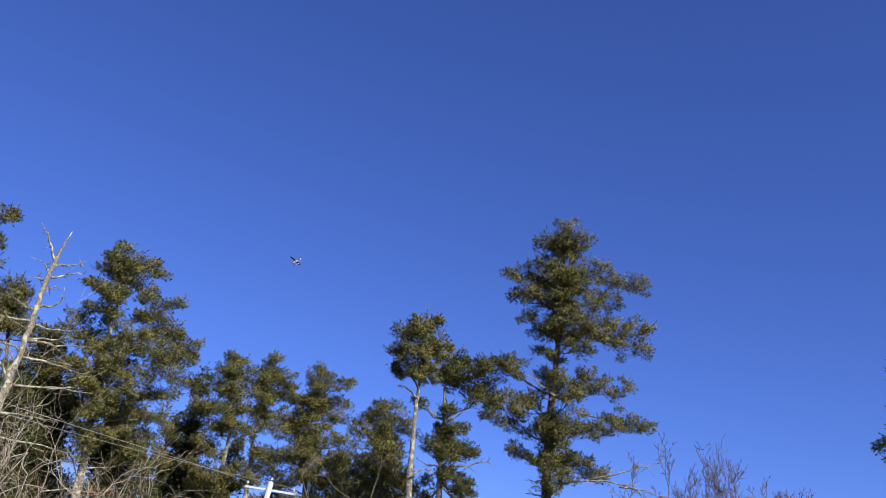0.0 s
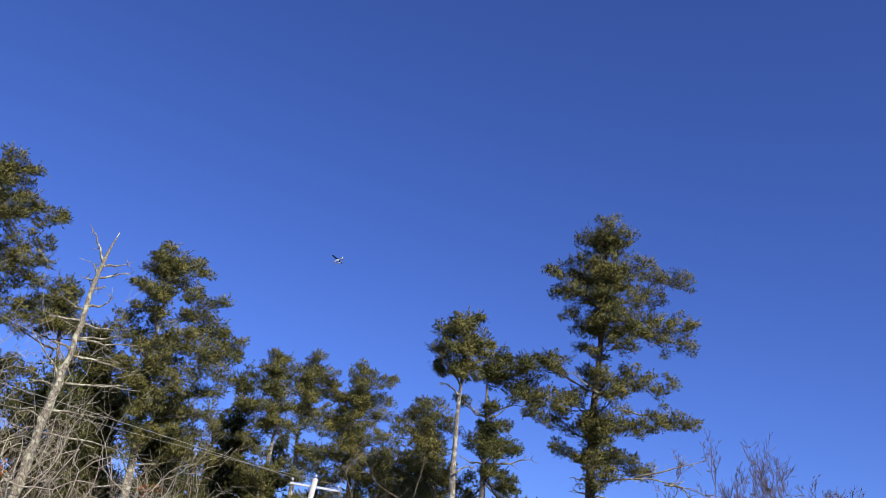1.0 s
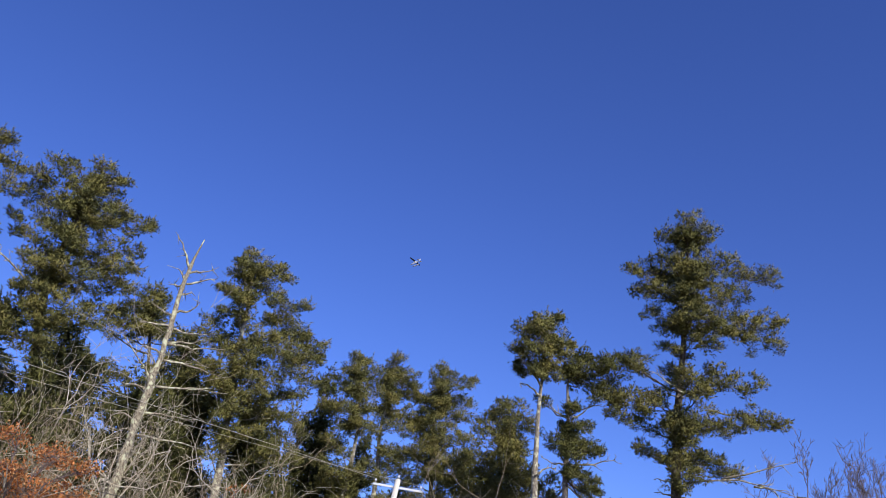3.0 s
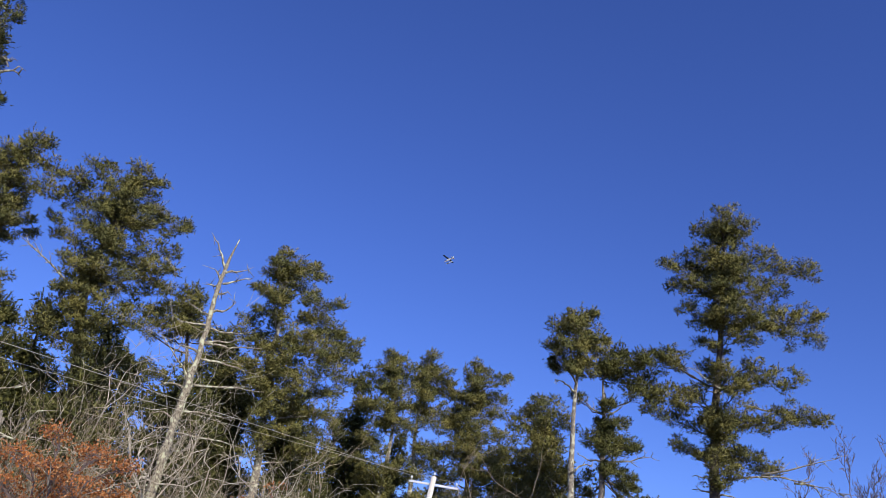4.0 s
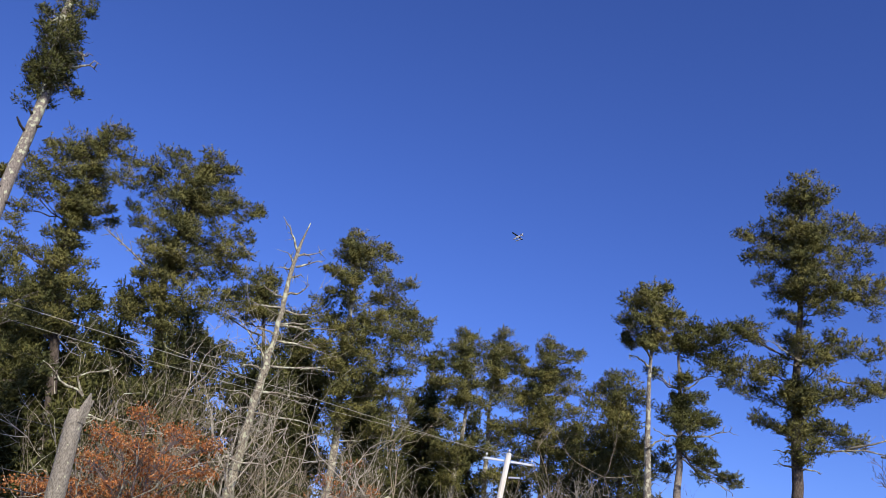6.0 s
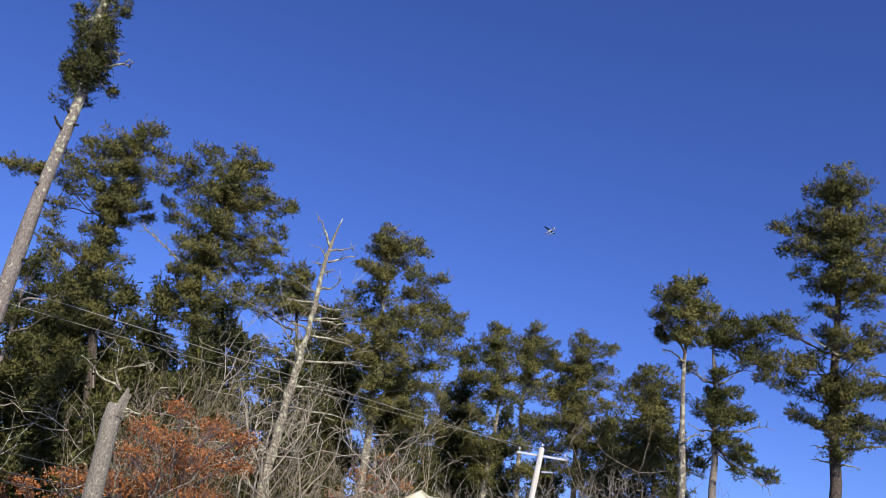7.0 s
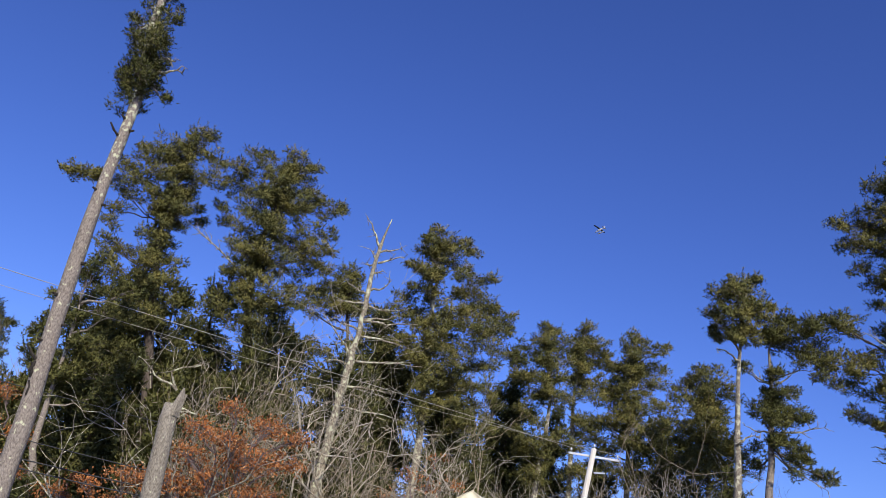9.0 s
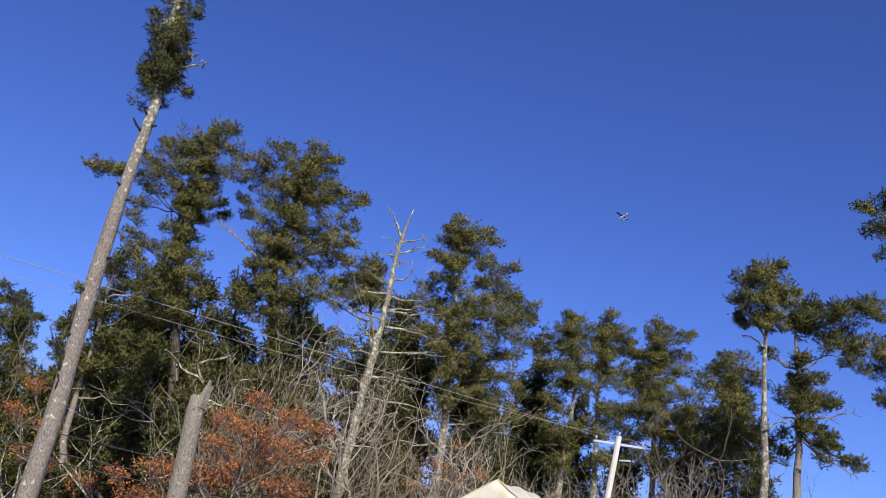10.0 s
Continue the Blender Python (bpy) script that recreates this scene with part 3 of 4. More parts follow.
pine("many-stemmed old pine with pale heavy limbs", -32.47, 36.0, [(1.0, 0), (1.0, 3.8), (-0.2, 9.8), (-0.5, 12.1), (0.0, 14.8), (0.1, 16.5)], 0.3,
     [(-1.5, -0.6, 16.3, 0.45), (-0.9, 0.5, 16.9, 0.36), (-0.9, -0.6, 15.8, 0.5), (-1.9, 0.2, 15.8, 0.56), (-2.8, -0.2, 15.7, 0.55), (-3.5, 0.2, 16, 0.38), (-2.8, -0.9, 14.6, 0.68), (-2, 0.9, 15.2, 0.64), (-1.1, -0.5, 14.8, 0.54), (-0, 0.4, 16.5, 0.31), (0.3, -0.3, 15.7, 0.5), (0.9, 0.5, 16.4, 0.46), (1.1, -0.4, 16.4, 0.33), (1, 0.2, 15.6, 0.63), (0, -0.9, 14.8, 0.61), (-0.5, 0.4, 14.8, 0.65), (-1.3, -0.3, 14, 0.61), (1.4, 0.6, 15.1, 0.71), (2.3, -0.5, 14.7, 0.47), (2.7, 0.1, 15.1, 0.25), (-2.3, -0.1, 13.8, 0.35), (-2, 0.2, 13.4, 0.3), (-0.4, -0.3, 13.8, 0.54), (0.7, 0.7, 14.6, 0.71)],
     [(-1.3, -0.2, 13, 0.61), (-0.8, 0.5, 12.7, 0.62), (-1.4, -0.4, 12.3, 0.43), (0.5, 0.3, 13.3, 0.55), (1.4, -0.3, 13.6, 0.73), (2.4, 0.1, 13.8, 0.5), (1.8, -0.5, 12.9, 0.73), (2.5, 0.3, 13.1, 0.42), (-0.9, -0.2, 11.5, 0.72), (-0.3, 0.3, 11.5, 0.61), (0.9, -0.9, 12, 0.71), (1.9, 0.7, 12.5, 0.7), (2.5, -0.6, 11.9, 0.43), (0.3, 0.6, 12, 0.44), (-1.4, -0.3, 11, 0.34), (1.6, 0.3, 11.4, 0.73), (1, -0.9, 10.5, 0.71), (2.4, 0.5, 11.4, 0.62), (-0.6, -0.2, 10.5, 0.6), (-1.2, 0.9, 10.4, 0.62), (-1.6, -0.8, 9.6, 0.52), (0.3, 0.4, 10.1, 0.61), (1.6, -0.4, 10.3, 0.48), (-0, 0.4, 9.3, 0.6), (-1, -0.6, 9.1, 0.52)],
     21, flat=0.55, size=0.88, dead=[[(0.1, 9.9), (0.7, 11.1), (0.9, 11.8)], [(-0.6, 11.0), (-1.9, 11.9), (-3.2, 12.6)], [(0.2, 11.6), (1.2, 12.2), (2.0, 12.4)]], lowest=5.5)

# this pine's shade is carried by its darker needle colour
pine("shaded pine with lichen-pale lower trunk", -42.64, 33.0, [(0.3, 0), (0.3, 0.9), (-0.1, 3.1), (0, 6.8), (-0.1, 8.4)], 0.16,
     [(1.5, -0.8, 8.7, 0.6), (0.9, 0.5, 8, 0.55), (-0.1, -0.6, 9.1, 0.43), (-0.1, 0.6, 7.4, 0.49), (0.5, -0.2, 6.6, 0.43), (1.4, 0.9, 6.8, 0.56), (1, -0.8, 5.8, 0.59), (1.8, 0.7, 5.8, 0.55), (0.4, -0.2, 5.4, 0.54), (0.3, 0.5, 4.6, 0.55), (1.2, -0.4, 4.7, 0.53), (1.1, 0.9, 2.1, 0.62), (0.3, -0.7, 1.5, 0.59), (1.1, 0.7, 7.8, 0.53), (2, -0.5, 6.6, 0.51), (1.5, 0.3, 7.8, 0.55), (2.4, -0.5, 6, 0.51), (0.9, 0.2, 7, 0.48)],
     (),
     22, NEEDLE_DARK_OR_SHADED, SPOTTED_BARK, flat=0.6, lowest=1.2)

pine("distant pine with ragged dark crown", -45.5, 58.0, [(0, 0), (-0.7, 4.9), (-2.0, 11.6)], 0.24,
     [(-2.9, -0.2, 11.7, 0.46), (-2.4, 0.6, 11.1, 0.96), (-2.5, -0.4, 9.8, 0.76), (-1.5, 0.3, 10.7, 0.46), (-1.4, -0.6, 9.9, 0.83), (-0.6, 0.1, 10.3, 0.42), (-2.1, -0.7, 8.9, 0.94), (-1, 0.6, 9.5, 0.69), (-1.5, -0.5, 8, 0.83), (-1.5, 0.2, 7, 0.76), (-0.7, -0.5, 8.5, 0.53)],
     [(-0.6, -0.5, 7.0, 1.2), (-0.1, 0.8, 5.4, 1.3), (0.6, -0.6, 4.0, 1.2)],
     23, NEEDLE_DARK_OR_SHADED, size=1.15, lowest=2.0)

pine("pine reaching one low branch outward", 29.9, 40.0, [(0, 0), (0.1, 8), (0.2, 14.5)], 0.26,
     [(-0.9, 0.2, 11.2, 0.5), (-0.2, 0.3, 11.9, 0.7), (0.9, 0.2, 12.4, 1.0), (0.4, -0.4, 13.4, 1.0), (0.2, 0.3, 14.4, 0.8), (1.3, 0.4, 11.2, 1.0)],
     (), 24, lowest=8.0)

# the near stem, bare below a narrow tuft of foliage
pine("tall limbed-up pine stem with narrow tufted top", -43.86, 20.0, [(0.02, 0), (0.04, 1.1), (0.08, 2.9), (0.04, 4.1), (0.03, 6.6), (0.1, 8.5), (0.2, 10.4), (0.0, 12.4), (0.1, 14.9)], 0.215,
     [(-0.4, -0.12, 12.2, 0.18), (-0.2, 0.16, 12.9, 0.23), (0.2, -0.12, 12.5, 0.23), (0.5, 0.04, 12.8, 0.14), (-0.3, -0.04, 11.9, 0.16), (-0, 0.08, 12.3, 0.21), (0.3, -0.12, 12, 0.16), (-0.2, 0.12, 11.8, 0.17), (0.2, -0.08, 11.6, 0.20), (0.4, 0.08, 12, 0.14), (-0.1, -0.08, 11.2, 0.20), (0.3, 0.12, 11.4, 0.20), (0.5, -0.08, 11.4, 0.13), (-0.2, 0.04, 11, 0.19), (0.2, -0.16, 10.7, 0.20), (-0.3, 0.08, 10.8, 0.16), (0.4, -0.04, 11.1, 0.16), (-0.1, 0.08, 10.6, 0.16), (0.2, -0.08, 10.6, 0.16), (0.5, 0.04, 10.8, 0.16), (0.8, -0.04, 10.6, 0.11)],
     [(0.25, 0.1, 13.3, 0.4), (-0.1, -0.1, 13.7, 0.4), (0.2, 0.1, 14.2, 0.4), (0.0, 0, 14.8, 0.35)],
     25, NEEDLE_DARK_OR_SHADED, STEM_BARK, taper=0.68, fill=0.15, kink=0.02, dense=1.0, core=10, flat=0.9, size=0.52, dead=[[(0.1, 11.2), (0.4, 11.4), (0.72, 11.4)], [(0.1, 11.0), (0.6, 11.1), (0.95, 11.2)]], lowest=10.3, group="cut and limbed-up stems")


# broken stubs on the near stem
def stubs():
    rng = np.random.default_rng(26)
    stem = bpy.data.objects["pine_tree"]
    for o in bpy.data.objects:
        if o.get("label", "").startswith("tall limbed-up"):
            stem = o
    line = [(0.02, 0), (0.04, 1.1), (0.08, 2.9), (0.04, 4.1), (0.03, 6.6), (0.1, 8.5), (0.2, 10.4)]
    for side, h, out, rise in [(-1, 9.3, 0.20, 0.24), (-1, 9.75, 0.07, 0.06), (-1, 4.0, 0.22, 0.26), (-1, 3.95, 0.03, -0.22), (-1, 3.62, 0.02, 0.30), (-1, 3.55, -0.06, -0.30), (1, 3.6, -0.12, -0.1), (-1, 5.4, 0.07, 0.03), (1, 6.2, 0.06, 0.03), (1, 9.5, 0.07, 0.02), (-1, 4.4, 0.06, 0.02), (1, 4.8, 0.05, 0.03), (1, 7.6, 0.05, 0.02), (-1, 7.9, 0.05, 0.03)]:
        v, f = [], []
        u = np.interp(h, [p[1] for p in line], [p[0] for p in line])
        r = 0.215 * (1 - 0.68 * (h / 14.6) ** 1.15)
        s = np.array([u + side * r * 0.75, -r * 0.5, h])
        tube([s, s + np.array([side * out * 0.6, -0.03, rise * 0.4]), s + np.array([side * (out + r * 0.25), -0.05, rise])], [0.038, 0.030, 0.018], 6, v, f, 0.3, rng)
        under(mesh_object("stub", v, f, STUB_WOOD), stem, "dark broken branch stub")


stubs()

# the wood behind, its shade put into the darker needle colour
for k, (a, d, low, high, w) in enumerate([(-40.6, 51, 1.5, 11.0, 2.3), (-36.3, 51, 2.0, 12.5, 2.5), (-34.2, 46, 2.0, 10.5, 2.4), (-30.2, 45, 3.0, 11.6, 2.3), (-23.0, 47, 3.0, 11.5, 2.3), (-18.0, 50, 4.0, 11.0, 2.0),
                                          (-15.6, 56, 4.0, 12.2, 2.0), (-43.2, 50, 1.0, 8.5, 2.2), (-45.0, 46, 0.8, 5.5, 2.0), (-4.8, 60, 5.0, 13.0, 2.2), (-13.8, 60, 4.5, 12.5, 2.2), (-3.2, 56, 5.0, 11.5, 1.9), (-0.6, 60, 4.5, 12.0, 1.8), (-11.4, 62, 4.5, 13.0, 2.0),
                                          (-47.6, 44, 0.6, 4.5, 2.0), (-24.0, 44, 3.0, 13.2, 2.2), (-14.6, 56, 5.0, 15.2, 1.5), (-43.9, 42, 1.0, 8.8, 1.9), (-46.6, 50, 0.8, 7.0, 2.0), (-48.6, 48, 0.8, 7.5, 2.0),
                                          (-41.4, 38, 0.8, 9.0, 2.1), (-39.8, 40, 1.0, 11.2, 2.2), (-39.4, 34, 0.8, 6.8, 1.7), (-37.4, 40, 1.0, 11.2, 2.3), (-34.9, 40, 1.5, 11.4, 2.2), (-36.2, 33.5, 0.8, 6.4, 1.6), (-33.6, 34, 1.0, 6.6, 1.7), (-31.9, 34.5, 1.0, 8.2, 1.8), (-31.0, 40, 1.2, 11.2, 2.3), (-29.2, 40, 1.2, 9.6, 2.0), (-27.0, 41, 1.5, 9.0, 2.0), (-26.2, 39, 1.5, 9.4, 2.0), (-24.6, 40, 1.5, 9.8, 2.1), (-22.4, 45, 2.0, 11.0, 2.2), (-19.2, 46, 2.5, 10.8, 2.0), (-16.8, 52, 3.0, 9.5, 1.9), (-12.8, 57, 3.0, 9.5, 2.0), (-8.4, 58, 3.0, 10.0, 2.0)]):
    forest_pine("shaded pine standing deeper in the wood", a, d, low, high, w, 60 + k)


# ---------------------------------------------------------------- snag and stump
def snag():
    rng = np.random.default_rng(31)
    tree = stand("dead_tree", -25.96, 33.0)
    tagged(tree, "dead barkless leaning snag with broken pale branches", "tree")
    line = [(-0.2, -0.3), (-0.03, 2.8), (0.1, 5.0), (0.2, 7.4), (0.31, 8.35), (0.38, 9.3), (0.41, 10.7), (0.44, 11.9), (0.5, 12.7), (0.6, 13.4), (0.72, 14.0)]
    v, f = [], []
    hs = np.linspace(-0.3, 14.0, 34)
    pts = [np.array([np.interp(h, [p[1] for p in line], [p[0] for p in line]) + rng.normal() * 0.028, rng.normal() * 0.03, h]) for h in hs]
    tube(pts, list(np.interp(hs, [-0.3, 2.5, 5.8, 9.0, 11.9, 13.2, 14.0], [0.23, 0.19, 0.15, 0.115, 0.082, 0.052, 0.02]) * rng.uniform(0.86, 1.16, 34)), 10, v, f, 0.35, rng)
    under(mesh_object("trunk", v, f, DEAD_WOOD, True), tree)
    high = [[(0.52, 12.5), (0.9, 12.7), (1.36, 13.0)], [(0.55, 12.05), (1.0, 12.3), (1.54, 12.56)], [(0.42, 12.2), (0.25, 12.5), (0.12, 12.7)], [(0.45, 11.87), (0.27, 11.92), (0.11, 12.0)],
            [(0.43, 11.5), (0.6, 11.65), (0.8, 11.8)], [(0.44, 10.85), (0.93, 11.05), (1.2, 11.45)], [(0.41, 10.7), (0.06, 10.8), (-0.25, 11.0)], [(0.42, 10.2), (1.1, 10.2), (1.76, 10.35)],
            [(0.4, 9.65), (1.2, 9.8), (1.7, 10.0)], [(0.4, 9.6), (1.35, 9.6), (2.56, 9.85)], [(0.4, 9.0), (1.45, 9.05), (2.54, 9.0)], [(0.38, 10.3), (-0.3, 10.2), (-0.7, 10.1)],
            [(0.5, 12.65), (0.1, 13.4), (-0.25, 13.95)]]
    low = [[(0.3, 8.0), (1.63, 8.13), (3.0, 8.23)], [(0.3, 8.0), (1.3, 8.1), (2.34, 8.35)], [(0.22, 7.0), (1.2, 7.05), (2.1, 7.0)], [(0.2, 6.2), (1.4, 6.2), (2.8, 6.1)],
           [(0.3, 8.1), (-0.3, 8.75), (-1.2, 9.6)], [(0.25, 7.8), (-0.25, 7.9), (-0.8, 7.7)], [(0.2, 6.6), (-0.3, 6.85), (-0.7, 6.65)], [(0.15, 5.6), (0.7, 5.6), (1.13, 5.9)],
           [(0.1, 5.4), (-0.25, 5.5), (-0.65, 5.5)], [(0.1, 4.7), (0.7, 4.6), (1.26, 4.8)], [(0.05, 4.3), (-0.35, 4.2), (-0.7, 3.8)], [(0.35, 9.2), (-0.35, 9.4), (-0.55, 8.9)]]
    rows = high + low
    for row in rows:
        v, f = [], []
        y = rng.uniform(-0.5, 0.5)
        q = [np.array([u, y * i * 0.5, h]) for i, (u, h) in enumerate(row)]
        way = curve_points(q[0], q[1], 0.02, 3, rng, 0.09) + curve_points(q[1], q[2], 0.03, 3, rng, 0.09)[1:]
        tube(way, [0.050 * (1 - 0.125 * i) for i in range(7)], 6, v, f, 0.2, rng)
        for _ in range(9):
            s = way[rng.integers(1, 7)]
            tube([s, s + (q[2] - q[1]) * 0.12 + rng.normal(size=3) * (0.18, 0.2, 0.16)], [0.016, 0.005], 4, v, f)
        under(mesh_object("broken_branch", v, f, DEAD_WOOD, True), tree)


def stump():
    rng = np.random.default_rng(32)
    tree = stand("tree_stump", -35.47, 19.0)
    tagged(tree, "tall broken-off grey pine trunk with splintered top", "tree stump", "cut and limbed-up stems")
    v, f = [], []
    pts = [np.array([0.02 - 0.04 * h, 0, h]) for h in (-0.3, 0.4, 1.2, 2.0, 2.7, 3.3, 3.62)]
    tube(pts, [0.26, 0.215, 0.20, 0.192, 0.184, 0.176, 0.14], 18, v, f, 0.10, rng)
    under(mesh_object("trunk", v, f, GREY_BARK, True), tree)
    for k in range(4):
        v, f = [], []
        a = rng.uniform(-1.2, 1.2)
        s = pts[-1] + np.array([0.10 * math.cos(a) + 0.03, 0.11 * math.sin(a), -0.25])
        tube([s, s + np.array([0.03, 0, 0.3]), s + np.array([0.05 + rng.normal() * 0.02, 0, 0.34 + 0.30 * rng.random()])], [0.09, 0.07, 0.02], 6, v, f, 0.3, rng)
        under(mesh_object("splinter", v, f, GREY_BARK), tree)
    for row in ([(-0.1, 3.9), (-0.3, 4.25), (0.25, 4.5)], [(0.0, 3.55), (0.4, 3.5), (0.65, 4.1)], [(-0.1, 3.9), (-0.6, 4.1), (-1.0, 4.4)]):
        v, f = [], []
        q = [np.array([u, -0.05 * i, h]) for i, (u, h) in enumerate(row)]
        way = curve_points(q[0], q[1], 0.02, 3, rng, 0.05) + curve_points(q[1], q[2], 0.03, 3, rng, 0.05)[1:]
        tube(way, [0.030 * (1 - 0.12 * i) for i in range(7)], 5, v, f)
        for _ in range(5):
            s = way[rng.integers(2, 7)]
            tube([s, s + rng.normal(size=3) * (0.25, 0.2, 0.16)], [0.010, 0.003], 4, v, f)
        under(mesh_object("broken_branch", v, f, DEAD_WOOD), tree)


snag()
stump()


# ---------------------------------------------------------------- oak with dry leaves
def leaf_triangles(points, rng, size):
    n = len(points)
    d = unit(rng.normal(size=(n, 3)) + (0, 0, -0.5))
    side = unit(np.cross(d, rng.normal(size=(n, 3))))
    ln = size * rng.uniform(0.6, 1.3, (n, 1))
    tip, mid = points + d * ln, points + d * ln * 0.5
    bend = np.cross(d, side) * ln * 0.18
    left, right = mid - side * ln * 0.32 + bend, mid + side * ln * 0.32 + bend
    return np.concatenate([np.stack([points, right, tip], 1), np.stack([points, tip, left], 1)])


def oak(label, azimuth, distance, pads, seed, leaves=170, stems=3):
    rng = np.random.default_rng(seed)
    tree = stand("oak_tree", azimuth, distance)
    tagged(tree, label, "tree", "young oaks with dry leaves")
    allp = []
    for k in range(stems):
        v, f = [], []
        foot = np.array([0.35 * (k - (stems - 1) / 2), 0.2 * rng.normal(), -0.2])
        tips = []
        branching(foot, (0.12 * (k - 1), 0, 1), 2.5, 0.06, 2, rng, v, f, 0.75, 0.12, 3, tips)
        under(mesh_object("stem", v, f, PALE_BARK), tree)
    for u, a, h, r in pads:
        c = np.array([u, a, h])
        r = r * rng.uniform(0.72, 0.95)
        v, f = [], []
        s = np.array([u * 0.25, a * 0.3, max(0.8, h - 1.3)])
        way = curve_points(s, c, 0.1, 5, rng, 0.2)
        tube(way, [0.035, 0.03, 0.024, 0.018, 0.012, 0.006], 5, v, f)
        k = int(1.7 * leaves * r * r)
        twig = unit(rng.normal(size=(max(8, k // 7), 3))) * np.array([r, r, r * 0.50]) * rng.uniform(0.3, 1.05, (max(8, k // 7), 1)) ** 0.6
        for e in twig[::2]:
            tube([way[rng.integers(2, 6)], c + e * 0.6 + rng.normal(size=3) * 0.06, c + e], [0.010, 0.007, 0.003], 3, v, f)
        under(mesh_object("bough", v, f, FAR_TWIG), tree)
        base = np.repeat(twig, 7, 0)
        allp.append(c + base * rng.uniform(0.7, 1.05, (len(base), 1)) + rng.normal(size=base.shape) * 0.085)
    under(triangles_object("dry_leaves", leaf_triangles(np.concatenate(allp), rng, 0.092), OAK_LEAF), tree, "rust-orange dry leaves")


oak("young oak holding rust-orange winter leaves", -31.38, 27.0,
    [(-1.1, 0.1, 4.0, 0.8), (-0.3, -0.1, 4.7, 0.8), (0.9, 0.9, 4.4, 0.9), (-0.2, -0.9, 3.7, 1.0), (1.6, 0.2, 4.2, 0.6), (-1.3, 0, 3.2, 0.8), (0.4, 0.3, 3.3, 1.2), (1.6, 0.7, 3.5, 0.8), (-0.4, 0.1, 2.6, 1.3), (1.0, 0.3, 2.4, 1.1), (-1.8, 0.2, 2.3, 1.0)], 41, 520)
oak("low oak thicket with dull rust leaves", -38.2, 28.0,
    [(-0.6, 0.1, 1.9, 0.8), (0.5, 0.2, 2.3, 0.8), (1.4, 0.1, 2.3, 0.8), (-1.4, 0.3, 1.5, 0.8), (0.3, 0.0, 1.4, 1.1), (2.3, 0.2, 2.2, 0.8)], 42, 460)
oak("small oak sapling with brown leaves in shade", -44.5, 36.0,
    [(-0.8, 0.1, 3.6, 0.9), (-0.3, 0.2, 4.6, 0.8), (0.5, 0.1, 3.2, 0.9), (0.0, 0.3, 2.2, 1.0), (1.2, 0.2, 2.0, 0.9)], 43, 380)
oak("brown-leaved brush behind the fabric shelter", -19.3, 33.0,
    [(-0.6, 0.1, 4.3, 0.7), (0.4, 0.2, 5.0, 0.6), (0.2, 0.1, 4.0, 0.8), (-1.0, 0.3, 3.4, 0.8), (0.9, 0.2, 4.2, 0.7)], 44, 150)

# ---------------------------------------------------------------- bare trees and brush
brush = np.random.default_rng(77)
for k in range(12):
    a = -36.0 + 23.0 * (k + brush.uniform(-0.4, 0.4)) / 11
    d = brush.uniform(28, 36) + max(0, (a + 24) * 0.8)
    tall = np.interp(a, [-46, -42, -38, -35, -33, -28, -22, -18, -13], [2.8, 3.4, 4.6, 6.2, 7.0, 6.8, 6.4, 5.6, 6.2])
    bare_tree("bare_shrub", "leafless grey-tan brush of upright thin stems", a, d, int(brush.integers(2, 5)), tall * brush.uniform(0.75, 1.1), 100 + k, TWIG, 3, brush.uniform(0.020, 0.034), 0.48, 0.30, 3, thin=0.0070)
for k, (a, d, h) in enumerate([(-35.2, 31, 7.0), (-33.6, 31, 8.2), (-32.2, 32, 8.8), (-30.6, 31, 8.4), (-29.8, 32, 7.6)]):
    bare_tree("bare_shrub", "clump of straight thin tan shoots without leaves", a, d, 5, h * 0.8, 220 + k, TWIG, 3, 0.019, 0.30, 0.42, 2, thin=0.0055)
for k, (a, d, h) in enumerate([(-9.6, 44, 8.0), (-7.6, 45, 8.4), (-5.6, 44, 8.6), (-3.9, 45, 9.0), (-2.2, 45, 9.0), (-12.6, 44, 7.6)]):
    bare_tree("bare_shrub", "sunlit leafless brush under the pines", a, d, 3, h * 0.9, 240 + k, PALE_TWIG, 3, 0.034, 0.6, 0.2, 3, thin=0.009)
for k, (a, d, h) in enumerate([(-27.4, 32, 9.6), (-25.2, 32, 8.8), (-21.2, 38, 12.0), (-19.6, 38, 11.0), (-22.6, 37, 12.0), (-18.2, 38, 9.5), (-26.9, 35, 11.0), (-28.2, 34, 11.5), (-29.3, 35, 10.8), (-24.6, 35, 10.5), (-23.6, 36, 9.8), (-22.4, 34, 9.0), (-34.0, 33, 9.0), (-31.4, 33, 9.6)]):
    bare_tree("bare_tree", "slender leafless sapling with pale grey stem", a, d, 1, h, 190 + k, PALE_TWIG, 4, 0.066, 0.66, 0.12, 2, thin=0.009)
for k, (a, d, h) in enumerate([(-3.2, 46, 11.0), (-0.9, 47, 10.5), (-5.0, 46, 9.5), (-9.5, 48, 9.5), (-14.0, 46, 10.0), (-11.0, 47, 9.0)]):
    bare_tree("bare_tree", "slim leafless tree with grey twigs", a, d, 1, h * 0.95, 130 + k, TWIG, 4, 0.07, 0.55, 0.25, 2)
for k, (a, d, h, forks) in enumerate([(17.9, 75, 22.4, 4), (19.3, 76, 20.6, 3), (22.1, 77, 20.6, 4), (23.2, 77, 19.0, 3), (14.4, 74, 21.0, 3), (24.8, 78, 19.0, 3)]):
    bare_tree("bare_tree", "leafless brown hardwood with fine upright twigs", a, d, 1, h, 150 + k, FAR_TWIG, 5, 0.15, 0.5, 0.26, forks, thin=0.020, shrink=(0.42, 0.60), first=(0.44, 0.48), group="distant bare hardwoods", lean=0.04)
